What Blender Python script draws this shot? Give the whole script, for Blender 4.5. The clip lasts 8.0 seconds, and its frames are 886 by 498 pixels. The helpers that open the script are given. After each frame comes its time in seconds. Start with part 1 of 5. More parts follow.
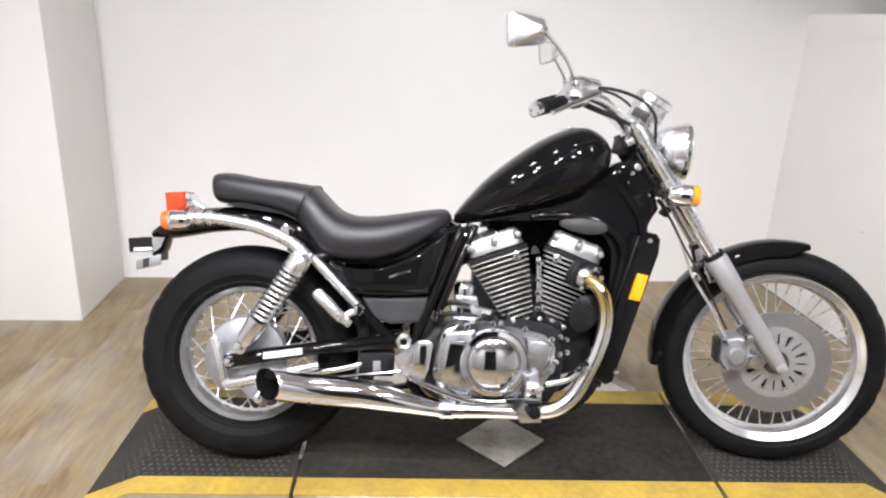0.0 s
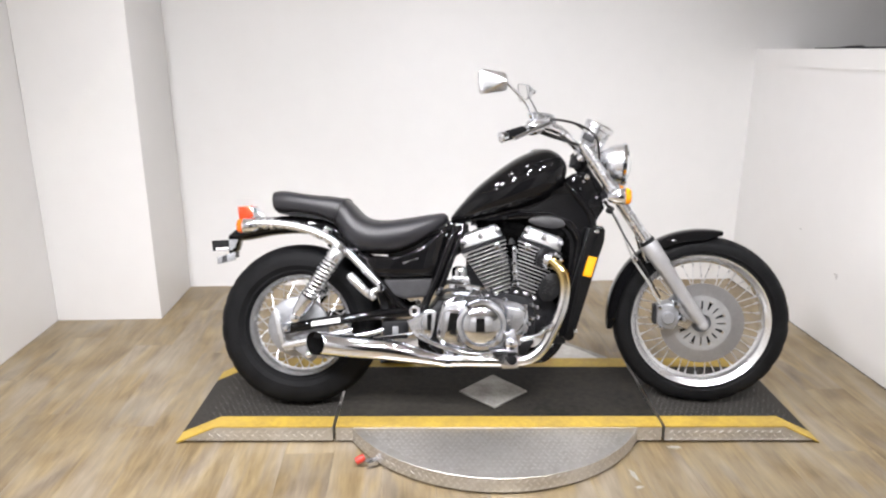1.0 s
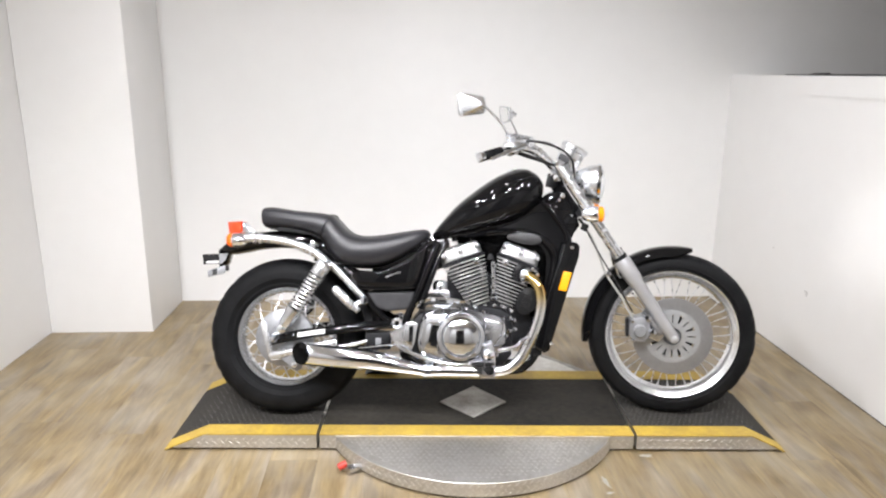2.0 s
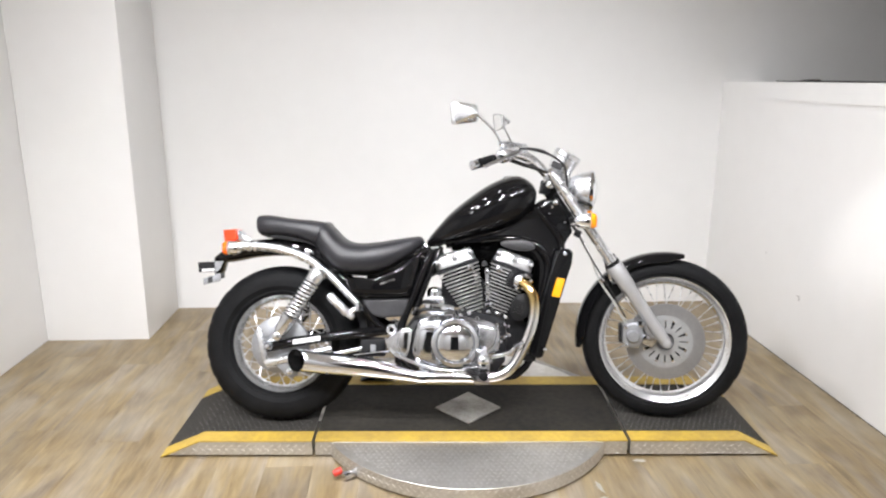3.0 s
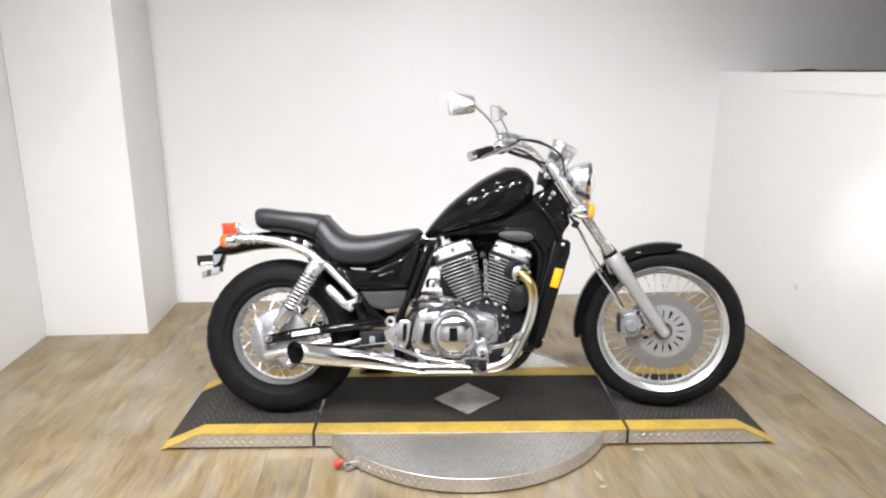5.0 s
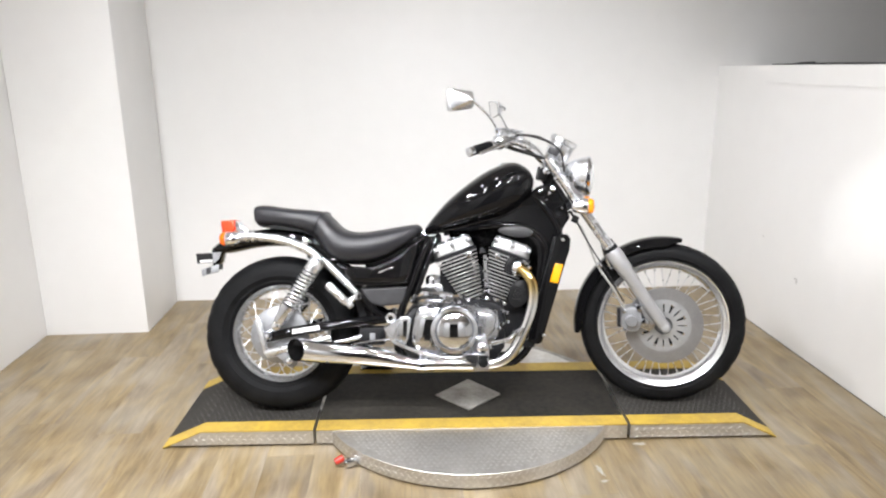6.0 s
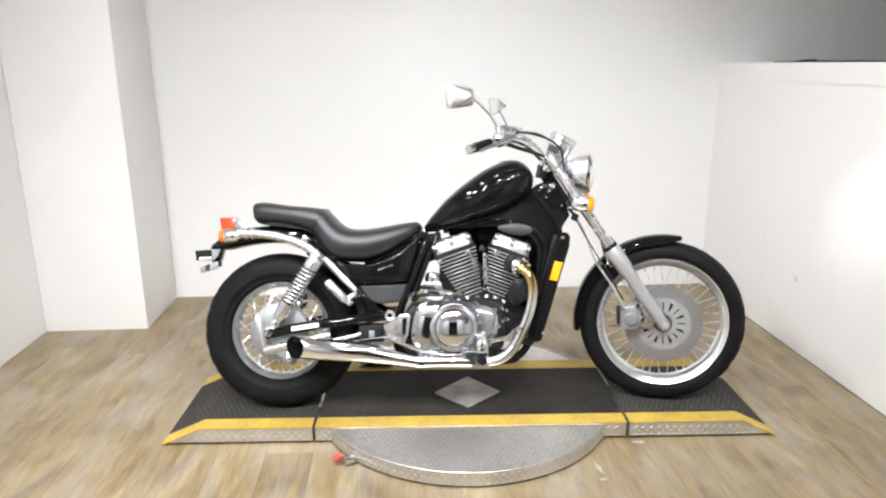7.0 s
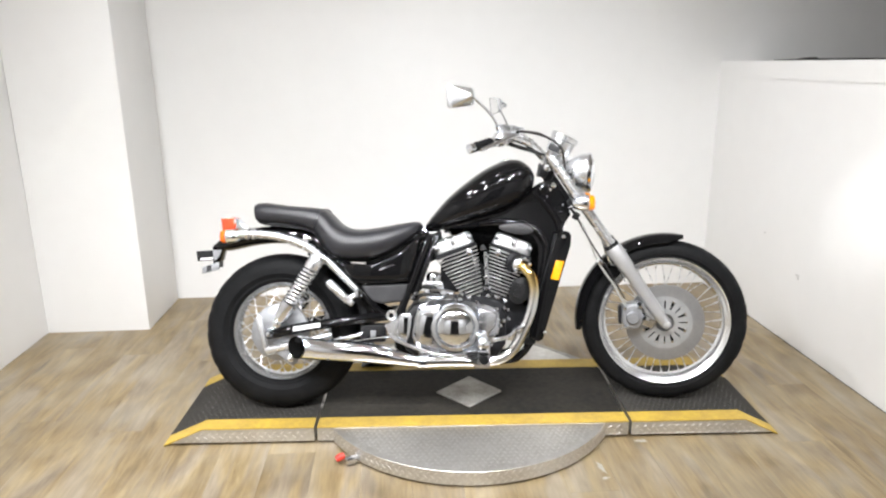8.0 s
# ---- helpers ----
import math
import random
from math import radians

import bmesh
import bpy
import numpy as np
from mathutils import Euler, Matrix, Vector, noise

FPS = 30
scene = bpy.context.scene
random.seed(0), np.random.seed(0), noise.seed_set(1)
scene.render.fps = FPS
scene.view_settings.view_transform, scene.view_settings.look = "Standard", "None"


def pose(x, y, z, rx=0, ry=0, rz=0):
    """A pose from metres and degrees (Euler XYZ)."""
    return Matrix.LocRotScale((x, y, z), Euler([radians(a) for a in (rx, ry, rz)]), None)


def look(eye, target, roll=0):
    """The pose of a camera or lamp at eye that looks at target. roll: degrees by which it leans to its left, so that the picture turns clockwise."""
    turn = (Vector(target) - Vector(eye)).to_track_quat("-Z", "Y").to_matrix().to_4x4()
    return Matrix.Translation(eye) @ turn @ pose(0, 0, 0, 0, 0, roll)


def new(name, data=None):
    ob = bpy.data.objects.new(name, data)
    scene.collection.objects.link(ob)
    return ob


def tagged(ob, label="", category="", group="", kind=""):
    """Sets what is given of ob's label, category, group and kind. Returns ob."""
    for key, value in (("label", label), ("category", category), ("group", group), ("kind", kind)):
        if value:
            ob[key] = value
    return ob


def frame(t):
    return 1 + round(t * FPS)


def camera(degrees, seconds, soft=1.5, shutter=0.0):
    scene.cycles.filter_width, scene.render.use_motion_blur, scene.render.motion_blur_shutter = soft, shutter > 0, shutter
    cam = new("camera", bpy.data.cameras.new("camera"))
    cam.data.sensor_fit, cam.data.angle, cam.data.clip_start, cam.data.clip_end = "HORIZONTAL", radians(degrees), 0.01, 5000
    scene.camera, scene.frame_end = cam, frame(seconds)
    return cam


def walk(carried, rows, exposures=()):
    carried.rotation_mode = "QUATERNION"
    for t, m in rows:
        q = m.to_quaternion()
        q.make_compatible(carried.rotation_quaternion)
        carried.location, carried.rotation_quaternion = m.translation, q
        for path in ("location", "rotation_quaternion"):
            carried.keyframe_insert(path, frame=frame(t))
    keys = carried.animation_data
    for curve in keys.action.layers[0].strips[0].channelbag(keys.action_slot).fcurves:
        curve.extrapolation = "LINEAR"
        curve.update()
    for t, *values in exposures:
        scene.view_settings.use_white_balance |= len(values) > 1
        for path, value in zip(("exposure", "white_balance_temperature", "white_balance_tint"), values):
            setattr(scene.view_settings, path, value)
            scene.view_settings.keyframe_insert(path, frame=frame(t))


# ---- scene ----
cam = camera(65.64, 8.0, soft=2.2)
PATH = [
    (0, (0.466, -1.755, 1.325), (0.564, 0.138, 0.6889), 2.50),
    (0.1, (0.517, -1.849, 1.331), (0.537, 0.061, 0.7409), 1.31),
    (0.2, (0.528, -1.938, 1.339), (0.546, -0.033, 0.7284), 0.32),
    (0.3, (0.521, -2.025, 1.363), (0.552, -0.118, 0.7609), 1.56),
    (0.4, (0.547, -2.085, 1.396), (0.552, -0.189, 0.7592), 1.80),
    (0.5, (0.569, -2.153, 1.397), (0.598, -0.243, 0.8045), 1.46),
    (0.7, (0.568, -2.294, 1.391), (0.577, -0.372, 0.8372), 1.13),
    (1, (0.549, -2.429, 1.407), (0.560, -0.508, 0.8515), 0.13),
    (1.2, (0.550, -2.488, 1.410), (0.553, -0.557, 0.8882), 0.44),
    (1.5, (0.558, -2.548, 1.415), (0.555, -0.619, 0.8855), -0.11),
    (1.8, (0.585, -2.545, 1.418), (0.601, -0.609, 0.9170), 0.38),
    (2, (0.600, -2.544, 1.420), (0.626, -0.608, 0.9198), 0.60),
    (2.2, (0.612, -2.553, 1.431), (0.631, -0.608, 0.9684), 0.45),
    (3.3, (0.612, -2.562, 1.432), (0.652, -0.623, 0.9408), 0.32),
    (3.5, (0.608, -2.563, 1.427), (0.650, -0.624, 0.9403), 0.21),
    (4, (0.611, -2.567, 1.427), (0.655, -0.629, 0.9372), -0.19),
    (4.5, (0.610, -2.570, 1.425), (0.651, -0.632, 0.9300), 0.11),
    (6, (0.612, -2.566, 1.420), (0.652, -0.633, 0.9083), -0.43),
    (6.5, (0.613, -2.565, 1.424), (0.655, -0.632, 0.9128), -0.59),
    (7, (0.614, -2.561, 1.424), (0.654, -0.631, 0.9017), -0.30),
    (7.5, (0.613, -2.563, 1.421), (0.653, -0.631, 0.9057), -0.34),
    (8, (0.615, -2.561, 1.421), (0.651, -0.631, 0.8997), -0.57),
]
walk(cam, [(t, look(eye, target, roll)) for t, eye, target, roll in PATH],
     exposures=[(0.0, -0.12, 6500, 11), (1.5, -0.05, 6500, 11), (2.2, -0.06, 6500, 9), (4.5, -0.05, 6500, 9), (8.0, 0.05, 6500, 7)])

# ---- world and light ----
world = bpy.data.worlds.new("world")
world.use_nodes = True
world.node_tree.nodes["Background"].inputs[0].default_value = (0.5, 0.52, 0.55, 1)
world.node_tree.nodes["Background"].inputs[1].default_value = 0.15
scene.world = world


# the bay's walls stand a little turned against the platform
ROOM = Matrix.Rotation(radians(2.68), 4, "Z")
CEIL = 2.75


def ceiling_lamp(x, y, aim, watts, spread):
    """The light of one small ceiling spotlight that points at aim."""
    data = bpy.data.lights.new("ceiling_lamp", "AREA")
    data.shape, data.size, data.energy, data.color, data.spread = "DISK", 0.11, watts, (0.955, 0.950, 0.985), radians(spread)
    new("ceiling_lamp", data).matrix_world = ROOM @ look((x, y, CEIL - 0.16), aim) @ pose(0, 0, -0.03)


# a row that washes the back wall, a row over the floor before the platform, wide lamps over it, and three added ones
# that cross to brighten the side walls
LAMPS = [(x, -1.6, (x, 0.45, 0.72), 6.3, 76) for x in (-1.0, -0.25, 0.5, 1.25, 2.0)]
LAMPS += [(x, -2.05, (x, -1.15, 0.0), watts, 96) for x, watts in ((-1.1, 16.0), (-0.4, 16.0), (0.35, 15.5), (1.1, 13.0))]
LAMPS += [(x, -0.2, (x, 0.55, 0.0), 6.2, 180) for x in (-0.2, 0.35, 0.9)]
LAMPS += [(-0.7, -1.4, (2.49, 0.0, 0.7), 7.0, 84), (-0.7, -0.5, (2.49, 0.9, 0.7), 7.5, 84), (1.9, -1.2, (-1.46, 0.7, 0.6), 3.0, 84)]
# two more, added as fill, light the wall behind the camera to brighten the chrome
LAMPS += [(x, -2.75, (x, -3.6, 1.2), 11.0, 140) for x in (-0.6, 1.7)]
for lamp_at in LAMPS:
    ceiling_lamp(*lamp_at)
spot = bpy.data.lights.new("wall_spot", "SPOT")
spot.energy, spot.spot_size, spot.spot_blend, spot.shadow_soft_size = 190, radians(10), 1.0, 0.05
SPOT_AT, SPOT_AIM = (0.4, -2.0, CEIL - 0.16), (2.4926, 0.096, 0.80)
new("wall_spot", spot).matrix_world = ROOM @ look(SPOT_AT, SPOT_AIM) @ pose(0, 0, -0.03)

# ---- materials ----


def material(name, a, b=None, scale=8.0, rough=0.5, rough_b=None, metal=0.0, bump=0.0, bump_scale=60.0, coat=0.0, fine=0.3, stretch=(1, 1, 1), random_value=0.0, space="Object", spec=0.5, coat_ior=1.5):
    """Two colours mixed by coarse and fine noise, with roughness and relief that follow their own noise."""
    m = bpy.data.materials.new(name)
    m.use_nodes = True
    nt = m.node_tree
    p = nt.nodes["Principled BSDF"]
    b = b or a
    coords = nt.nodes.new("ShaderNodeTexCoord")
    mapping = nt.nodes.new("ShaderNodeMapping")
    mapping.inputs["Scale"].default_value = stretch
    nt.links.new(coords.outputs[space], mapping.inputs[0])
    coarse = nt.nodes.new("ShaderNodeTexNoise")
    coarse.inputs["Scale"].default_value, coarse.inputs["Detail"].default_value = scale, 5
    small = nt.nodes.new("ShaderNodeTexNoise")
    small.inputs["Scale"].default_value, small.inputs["Detail"].default_value = scale * 9, 3
    mixed = nt.nodes.new("ShaderNodeMix")
    mixed.inputs["Factor"].default_value = fine
    nt.links.new(mapping.outputs[0], coarse.inputs["Vector"])
    nt.links.new(mapping.outputs[0], small.inputs["Vector"])
    nt.links.new(coarse.outputs[0], mixed.inputs["A"])
    nt.links.new(small.outputs[0], mixed.inputs["B"])
    ramp = nt.nodes.new("ShaderNodeValToRGB")
    ramp.color_ramp.elements[0].position, ramp.color_ramp.elements[1].position = 0.33, 0.67
    ramp.color_ramp.elements[0].color, ramp.color_ramp.elements[1].color = (*a, 1), (*b, 1)
    nt.links.new(mixed.outputs[0], ramp.inputs[0])
    colour = ramp.outputs[0]
    if random_value:
        info = nt.nodes.new("ShaderNodeObjectInfo")
        span = nt.nodes.new("ShaderNodeMapRange")
        span.inputs["To Min"].default_value, span.inputs["To Max"].default_value = 1 - random_value, 1 + random_value
        nt.links.new(info.outputs["Random"], span.inputs[0])
        hsv = nt.nodes.new("ShaderNodeHueSaturation")
        nt.links.new(span.outputs[0], hsv.inputs["Value"])
        nt.links.new(colour, hsv.inputs["Color"])
        colour = hsv.outputs[0]
        moved = nt.nodes.new("ShaderNodeVectorMath")
        moved.operation = "SCALE"
        moved.inputs[0].default_value = (13, 29, 7)
        nt.links.new(info.outputs["Random"], moved.inputs["Scale"])
        nt.links.new(moved.outputs[0], mapping.inputs["Location"])
    nt.links.new(colour, p.inputs["Base Color"])
    span = nt.nodes.new("ShaderNodeMapRange")
    span.inputs["From Min"].default_value, span.inputs["From Max"].default_value = 0.3, 0.7
    span.inputs["To Min"].default_value, span.inputs["To Max"].default_value = rough, rough if rough_b is None else rough_b
    nt.links.new(mixed.outputs[0], span.inputs[0])
    nt.links.new(span.outputs[0], p.inputs["Roughness"])
    p.inputs["Metallic"].default_value = metal
    p.inputs["Specular IOR Level"].default_value = spec
    p.inputs["Coat Weight"].default_value = coat
    p.inputs["Coat Roughness"].default_value = 0.03
    p.inputs["Coat IOR"].default_value = coat_ior
    if bump:
        grain = nt.nodes.new("ShaderNodeTexNoise")
        grain.inputs["Scale"].default_value, grain.inputs["Detail"].default_value = bump_scale, 4
        nt.links.new(mapping.outputs[0], grain.inputs["Vector"])
        node = nt.nodes.new("ShaderNodeBump")
        node.inputs["Strength"].default_value, node.inputs["Distance"].default_value = bump, 0.002
        nt.links.new(grain.outputs[0], node.inputs["Height"])
        nt.links.new(node.outputs[0], p.inputs["Normal"])
    return m


def lens_material(name, colour, rough=0.12):
    """Tinted moulded plastic: part clear, part coloured body."""
    m = material(name, colour, tuple(c * 0.85 for c in colour), 30, rough, rough + 0.05, bump=0.25, bump_scale=120, coat=0.6)
    p = m.node_tree.nodes["Principled BSDF"]
    p.inputs["Subsurface Weight"].default_value = 0.25
    p.inputs["Subsurface Radius"].default_value = (0.01, 0.005, 0.002)
    return m


def chrome_heat():
    """Chrome that heat has turned straw-gold towards the exhaust port."""
    m = material("heat_tinted_chrome", (0.86, 0.86, 0.86), (0.8, 0.8, 0.8), 12, 0.05, 0.12, 1.0)
    nt = m.node_tree
    p = nt.nodes["Principled BSDF"]
    base = p.inputs["Base Color"].links[0].from_socket
    coords = nt.nodes.new("ShaderNodeTexCoord")
    axes = nt.nodes.new("ShaderNodeSeparateXYZ")
    nt.links.new(coords.outputs["Object"], axes.inputs[0])
    span = nt.nodes.new("ShaderNodeMapRange")
    span.interpolation_type = "SMOOTHSTEP"
    span.inputs["From Min"].default_value, span.inputs["From Max"].default_value = 0.40, 0.50
    nt.links.new(axes.outputs["Z"], span.inputs[0])
    mix = nt.nodes.new("ShaderNodeMix")
    mix.data_type = "RGBA"
    mix.inputs["B"].default_value = (0.58, 0.43, 0.18, 1)
    nt.links.new(span.outputs[0], mix.inputs["Factor"])
    nt.links.new(base, mix.inputs["A"])
    nt.links.new(mix.outputs["Result"], p.inputs["Base Color"])
    return m


def plank_material():
    """Weathered oak print: streaks along the board in straw and grey-brown, with small knots and dust."""
    m = bpy.data.materials.new("oak_vinyl_plank")
    m.use_nodes = True
    nt = m.node_tree
    p = nt.nodes["Principled BSDF"]
    coords, info = nt.nodes.new("ShaderNodeTexCoord"), nt.nodes.new("ShaderNodeObjectInfo")
    moved = nt.nodes.new("ShaderNodeVectorMath")
    moved.operation = "SCALE"
    moved.inputs[0].default_value = (31, 57, 11)
    nt.links.new(info.outputs["Random"], moved.inputs["Scale"])

    def layer(stretch, scale, detail, warp=0.0):
        mp = nt.nodes.new("ShaderNodeMapping")
        mp.inputs["Scale"].default_value = stretch
        nt.links.new(coords.outputs["Object"], mp.inputs[0])
        nt.links.new(moved.outputs[0], mp.inputs["Location"])
        tex = nt.nodes.new("ShaderNodeTexNoise")
        tex.inputs["Scale"].default_value, tex.inputs["Detail"].default_value, tex.inputs["Distortion"].default_value = scale, detail, warp
        nt.links.new(mp.outputs[0], tex.inputs["Vector"])
        return tex.outputs[0], mp

    broad, mp = layer((7.5, 1.7, 1), 1.5, 6, 0.7)
    fine, _ = layer((48, 4.5, 1), 1.6, 4, 0.4)
    hue, _ = layer((7.5, 1.3, 1), 1.5, 3, 0.5)
    mix = nt.nodes.new("ShaderNodeMix")
    mix.inputs["Factor"].default_value = 0.32
    nt.links.new(broad, mix.inputs["A"])
    nt.links.new(fine, mix.inputs["B"])
    tone = nt.nodes.new("ShaderNodeMath")
    tone.operation = "MULTIPLY_ADD"
    nt.links.new(info.outputs["Random"], tone.inputs[0])
    tone.inputs[1].default_value = 0.07
    nt.links.new(mix.outputs[0], tone.inputs[2])

    def tones(*stops):
        node = nt.nodes.new("ShaderNodeValToRGB")
        e = node.color_ramp.elements
        e[0].position, e[0].color = stops[0][0], (*stops[0][1], 1)
        e[1].position, e[1].color = stops[-1][0], (*stops[-1][1], 1)
        for at_, c in stops[1:-1]:
            e.new(at_).color = (*c, 1)
        nt.links.new(tone.outputs[0], node.inputs[0])
        return node

    straw = tones((0.33, (0.122, 0.084, 0.042)), (0.47, (0.205, 0.149, 0.076)), (0.60, (0.290, 0.217, 0.113)), (0.76, (0.40, 0.315, 0.178)))
    grey = tones((0.33, (0.104, 0.080, 0.054)), (0.47, (0.172, 0.135, 0.093)), (0.60, (0.242, 0.195, 0.138)), (0.76, (0.35, 0.290, 0.212)))
    shift = nt.nodes.new("ShaderNodeMapRange")
    shift.inputs["From Min"].default_value, shift.inputs["From Max"].default_value = 0.48, 0.63
    nt.links.new(hue, shift.inputs[0])
    ramp = nt.nodes.new("ShaderNodeMix")
    ramp.data_type = "RGBA"
    nt.links.new(shift.outputs[0], ramp.inputs["Factor"])
    nt.links.new(straw.outputs[0], ramp.inputs["A"])
    nt.links.new(grey.outputs[0], ramp.inputs["B"])
    knots = nt.nodes.new("ShaderNodeTexVoronoi")
    knots.inputs["Scale"].default_value = 0.55
    nt.links.new(mp.outputs[0], knots.inputs["Vector"])
    spot_ = nt.nodes.new("ShaderNodeMapRange")
    spot_.inputs["From Min"].default_value, spot_.inputs["From Max"].default_value = 0.05, 0.13
    spot_.inputs["To Min"].default_value, spot_.inputs["To Max"].default_value = 0.45, 1.0
    nt.links.new(knots.outputs["Distance"], spot_.inputs[0])
    dark = nt.nodes.new("ShaderNodeMix")
    dark.data_type, dark.blend_type = "RGBA", "MULTIPLY"
    dark.inputs["Factor"].default_value = 1.0
    nt.links.new(ramp.outputs["Result"], dark.inputs["A"])
    nt.links.new(spot_.outputs[0], dark.inputs["B"])
    place = nt.nodes.new("ShaderNodeNewGeometry")
    dust = nt.nodes.new("ShaderNodeTexNoise")
    dust.inputs["Scale"].default_value, dust.inputs["Detail"].default_value, dust.inputs["Distortion"].default_value = 3.4, 6, 0.3
    nt.links.new(place.outputs["Position"], dust.inputs["Vector"])
    film_ = nt.nodes.new("ShaderNodeMapRange")
    film_.inputs["From Min"].default_value, film_.inputs["From Max"].default_value = 0.42, 0.68
    film_.inputs["To Min"].default_value, film_.inputs["To Max"].default_value = 0.0, 0.30
    nt.links.new(dust.outputs[0], film_.inputs[0])
    pale = nt.nodes.new("ShaderNodeMix")
    pale.data_type = "RGBA"
    pale.inputs["B"].default_value = (0.40, 0.365, 0.295, 1)
    nt.links.new(film_.outputs[0], pale.inputs["Factor"])
    nt.links.new(dark.outputs["Result"], pale.inputs["A"])
    nt.links.new(pale.outputs["Result"], p.inputs["Base Color"])
    gloss = nt.nodes.new("ShaderNodeMapRange")
    gloss.inputs["To Min"].default_value, gloss.inputs["To Max"].default_value = 0.32, 0.52
    nt.links.new(fine, gloss.inputs[0])
    nt.links.new(gloss.outputs[0], p.inputs["Roughness"])
    bump = nt.nodes.new("ShaderNodeBump")
    bump.inputs["Strength"].default_value, bump.inputs["Distance"].default_value = 0.12, 0.001
    nt.links.new(fine, bump.inputs["Height"])
    nt.links.new(bump.outputs[0], p.inputs["Normal"])
    return m


WALL = material("white_wall_paint", (0.80, 0.795, 0.785), (0.835, 0.83, 0.82), 1.2, 0.38, 0.5, bump=0.08, bump_scale=90)
# greyed to dim what the tank reflects, tan to warm the wall tops
CEILING = material("toned_ceiling_paint", (0.52, 0.49, 0.45), (0.57, 0.54, 0.50), 2, 0.8, bump=0.1)
NEAR_WALL = material("pale_grey_paint", (0.70, 0.695, 0.685), (0.75, 0.74, 0.73), 1.5, 0.6, bump=0.05)
# near-black for unseen surfaces, so reflections and the next bay go dark
DARK_WALL = material("near_black_unseen_paint", (0.05, 0.05, 0.053), (0.075, 0.073, 0.07), 1.5, 0.6, bump=0.05)
FLOOR = plank_material()
SUBFLOOR = material("dark_subfloor", (0.05, 0.045, 0.04), (0.07, 0.06, 0.05), 10, 0.8)
CHROME = material("chrome", (0.85, 0.88, 0.93), (0.79, 0.82, 0.87), 14, 0.03, 0.09, 1.0)
CHROME_WORN = material("worn_chrome", (0.78, 0.80, 0.84), (0.61, 0.63, 0.67), 30, 0.08, 0.25, 1.0, bump=0.08, bump_scale=80)
HEAT = chrome_heat()
SILVER = material("silver_paint", (0.36, 0.36, 0.365), (0.41, 0.41, 0.41), 20, 0.42, 0.5, 0.4, bump=0.04, bump_scale=300)
RIM = material("rim_chrome", (0.90, 0.91, 0.925), (0.83, 0.84, 0.855), 4, 0.17, 0.25, 0.92)
SPOKE = material("spoke_zinc", (0.82, 0.83, 0.85), (0.66, 0.67, 0.69), 60, 0.22, 0.38, 0.85)
ALLOY = material("cast_alloy", (0.34, 0.345, 0.36), (0.25, 0.255, 0.265), 25, 0.4, 0.55, 0.6, bump=0.15, bump_scale=160, spec=0.5)
STEEL = material("brushed_disc_steel", (0.43, 0.43, 0.435), (0.35, 0.35, 0.355), 10, 0.36, 0.48, 0.9, bump=0.05, bump_scale=200)
BLACK = material("black_gloss_paint", (0.004, 0.004, 0.0045), (0.006, 0.006, 0.0065), 6, 0.2, 0.3, coat=1.0, spec=0.0, coat_ior=1.33)
BLACK_METAL = material("black_engine_enamel", (0.008, 0.008, 0.009), (0.02, 0.02, 0.022), 20, 0.35, 0.5, bump=0.1, bump_scale=120, spec=0.18)
# dead black that stands in for shade inside gaps and holes
DEEP = material("dead_black_shade", (0.003, 0.003, 0.003), (0.006, 0.006, 0.006), 30, 0.7, 0.85, spec=0.04)
PLASTIC = material("black_plastic", (0.007, 0.007, 0.0075), (0.013, 0.013, 0.014), 20, 0.42, 0.55, bump=0.1, bump_scale=250, spec=0.18)
GREY_COVER = material("satin_grey_plastic", (0.03, 0.03, 0.032), (0.05, 0.05, 0.053), 15, 0.38, 0.5, bump=0.05, bump_scale=300, spec=0.3)
RUBBER = material("tyre_rubber", (0.005, 0.0051, 0.0056), (0.011, 0.0112, 0.012), 14, 0.5, 0.66, bump=0.15, bump_scale=140, spec=0.1)
LEATHER = material("black_leatherette", (0.013, 0.013, 0.0155), (0.020, 0.020, 0.0235), 10, 0.30, 0.42, bump=0.3, bump_scale=420, spec=0.46)
RED = lens_material("red_lens", (0.85, 0.06, 0.012))
AMBER = lens_material("amber_lens", (1.0, 0.33, 0.01))
ORANGE = lens_material("orange_lens", (0.95, 0.15, 0.008))
REFLECTOR = lens_material("amber_reflector", (0.95, 0.42, 0.01), 0.2)
STICKER = material("white_sticker", (0.78, 0.78, 0.77), (0.7, 0.7, 0.68), 40, 0.5)
MIRROR = material("mirror_glass", (0.9, 0.9, 0.9), (0.88, 0.88, 0.88), 3, 0.01, 0.02, 1.0)
# paler than the plate: the glint on the raised treads is coloured in
TREAD_LUG = material("lit_tread_aluminium", (0.84, 0.83, 0.81), (0.70, 0.68, 0.65), 40, 0.36, 0.5, 1.0)
TREAD_PLATE = material("aluminium_tread_plate", (0.70, 0.69, 0.665), (0.52, 0.50, 0.465), 6, 0.36, 0.5, 0.9, bump=0.12, bump_scale=120, fine=0.45)
PLATE = material("scuffed_steel_plate", (0.44, 0.425, 0.395), (0.25, 0.235, 0.21), 16, 0.5, 0.7, 0.45, bump=0.25, bump_scale=90, fine=0.4)
MAT = material("black_grip_rubber", (0.012, 0.0112, 0.010), (0.042, 0.038, 0.032), 5, 0.62, 0.8, bump=0.5, bump_scale=180, fine=0.5, spec=0.12)
# a little lighter than the deck's rubber
RAMP_MAT = material("lighter_ribbed_rubber", (0.018, 0.017, 0.0155), (0.048, 0.0445, 0.0395), 6, 0.62, 0.8, bump=0.6, bump_scale=220, fine=0.5, spec=0.2)
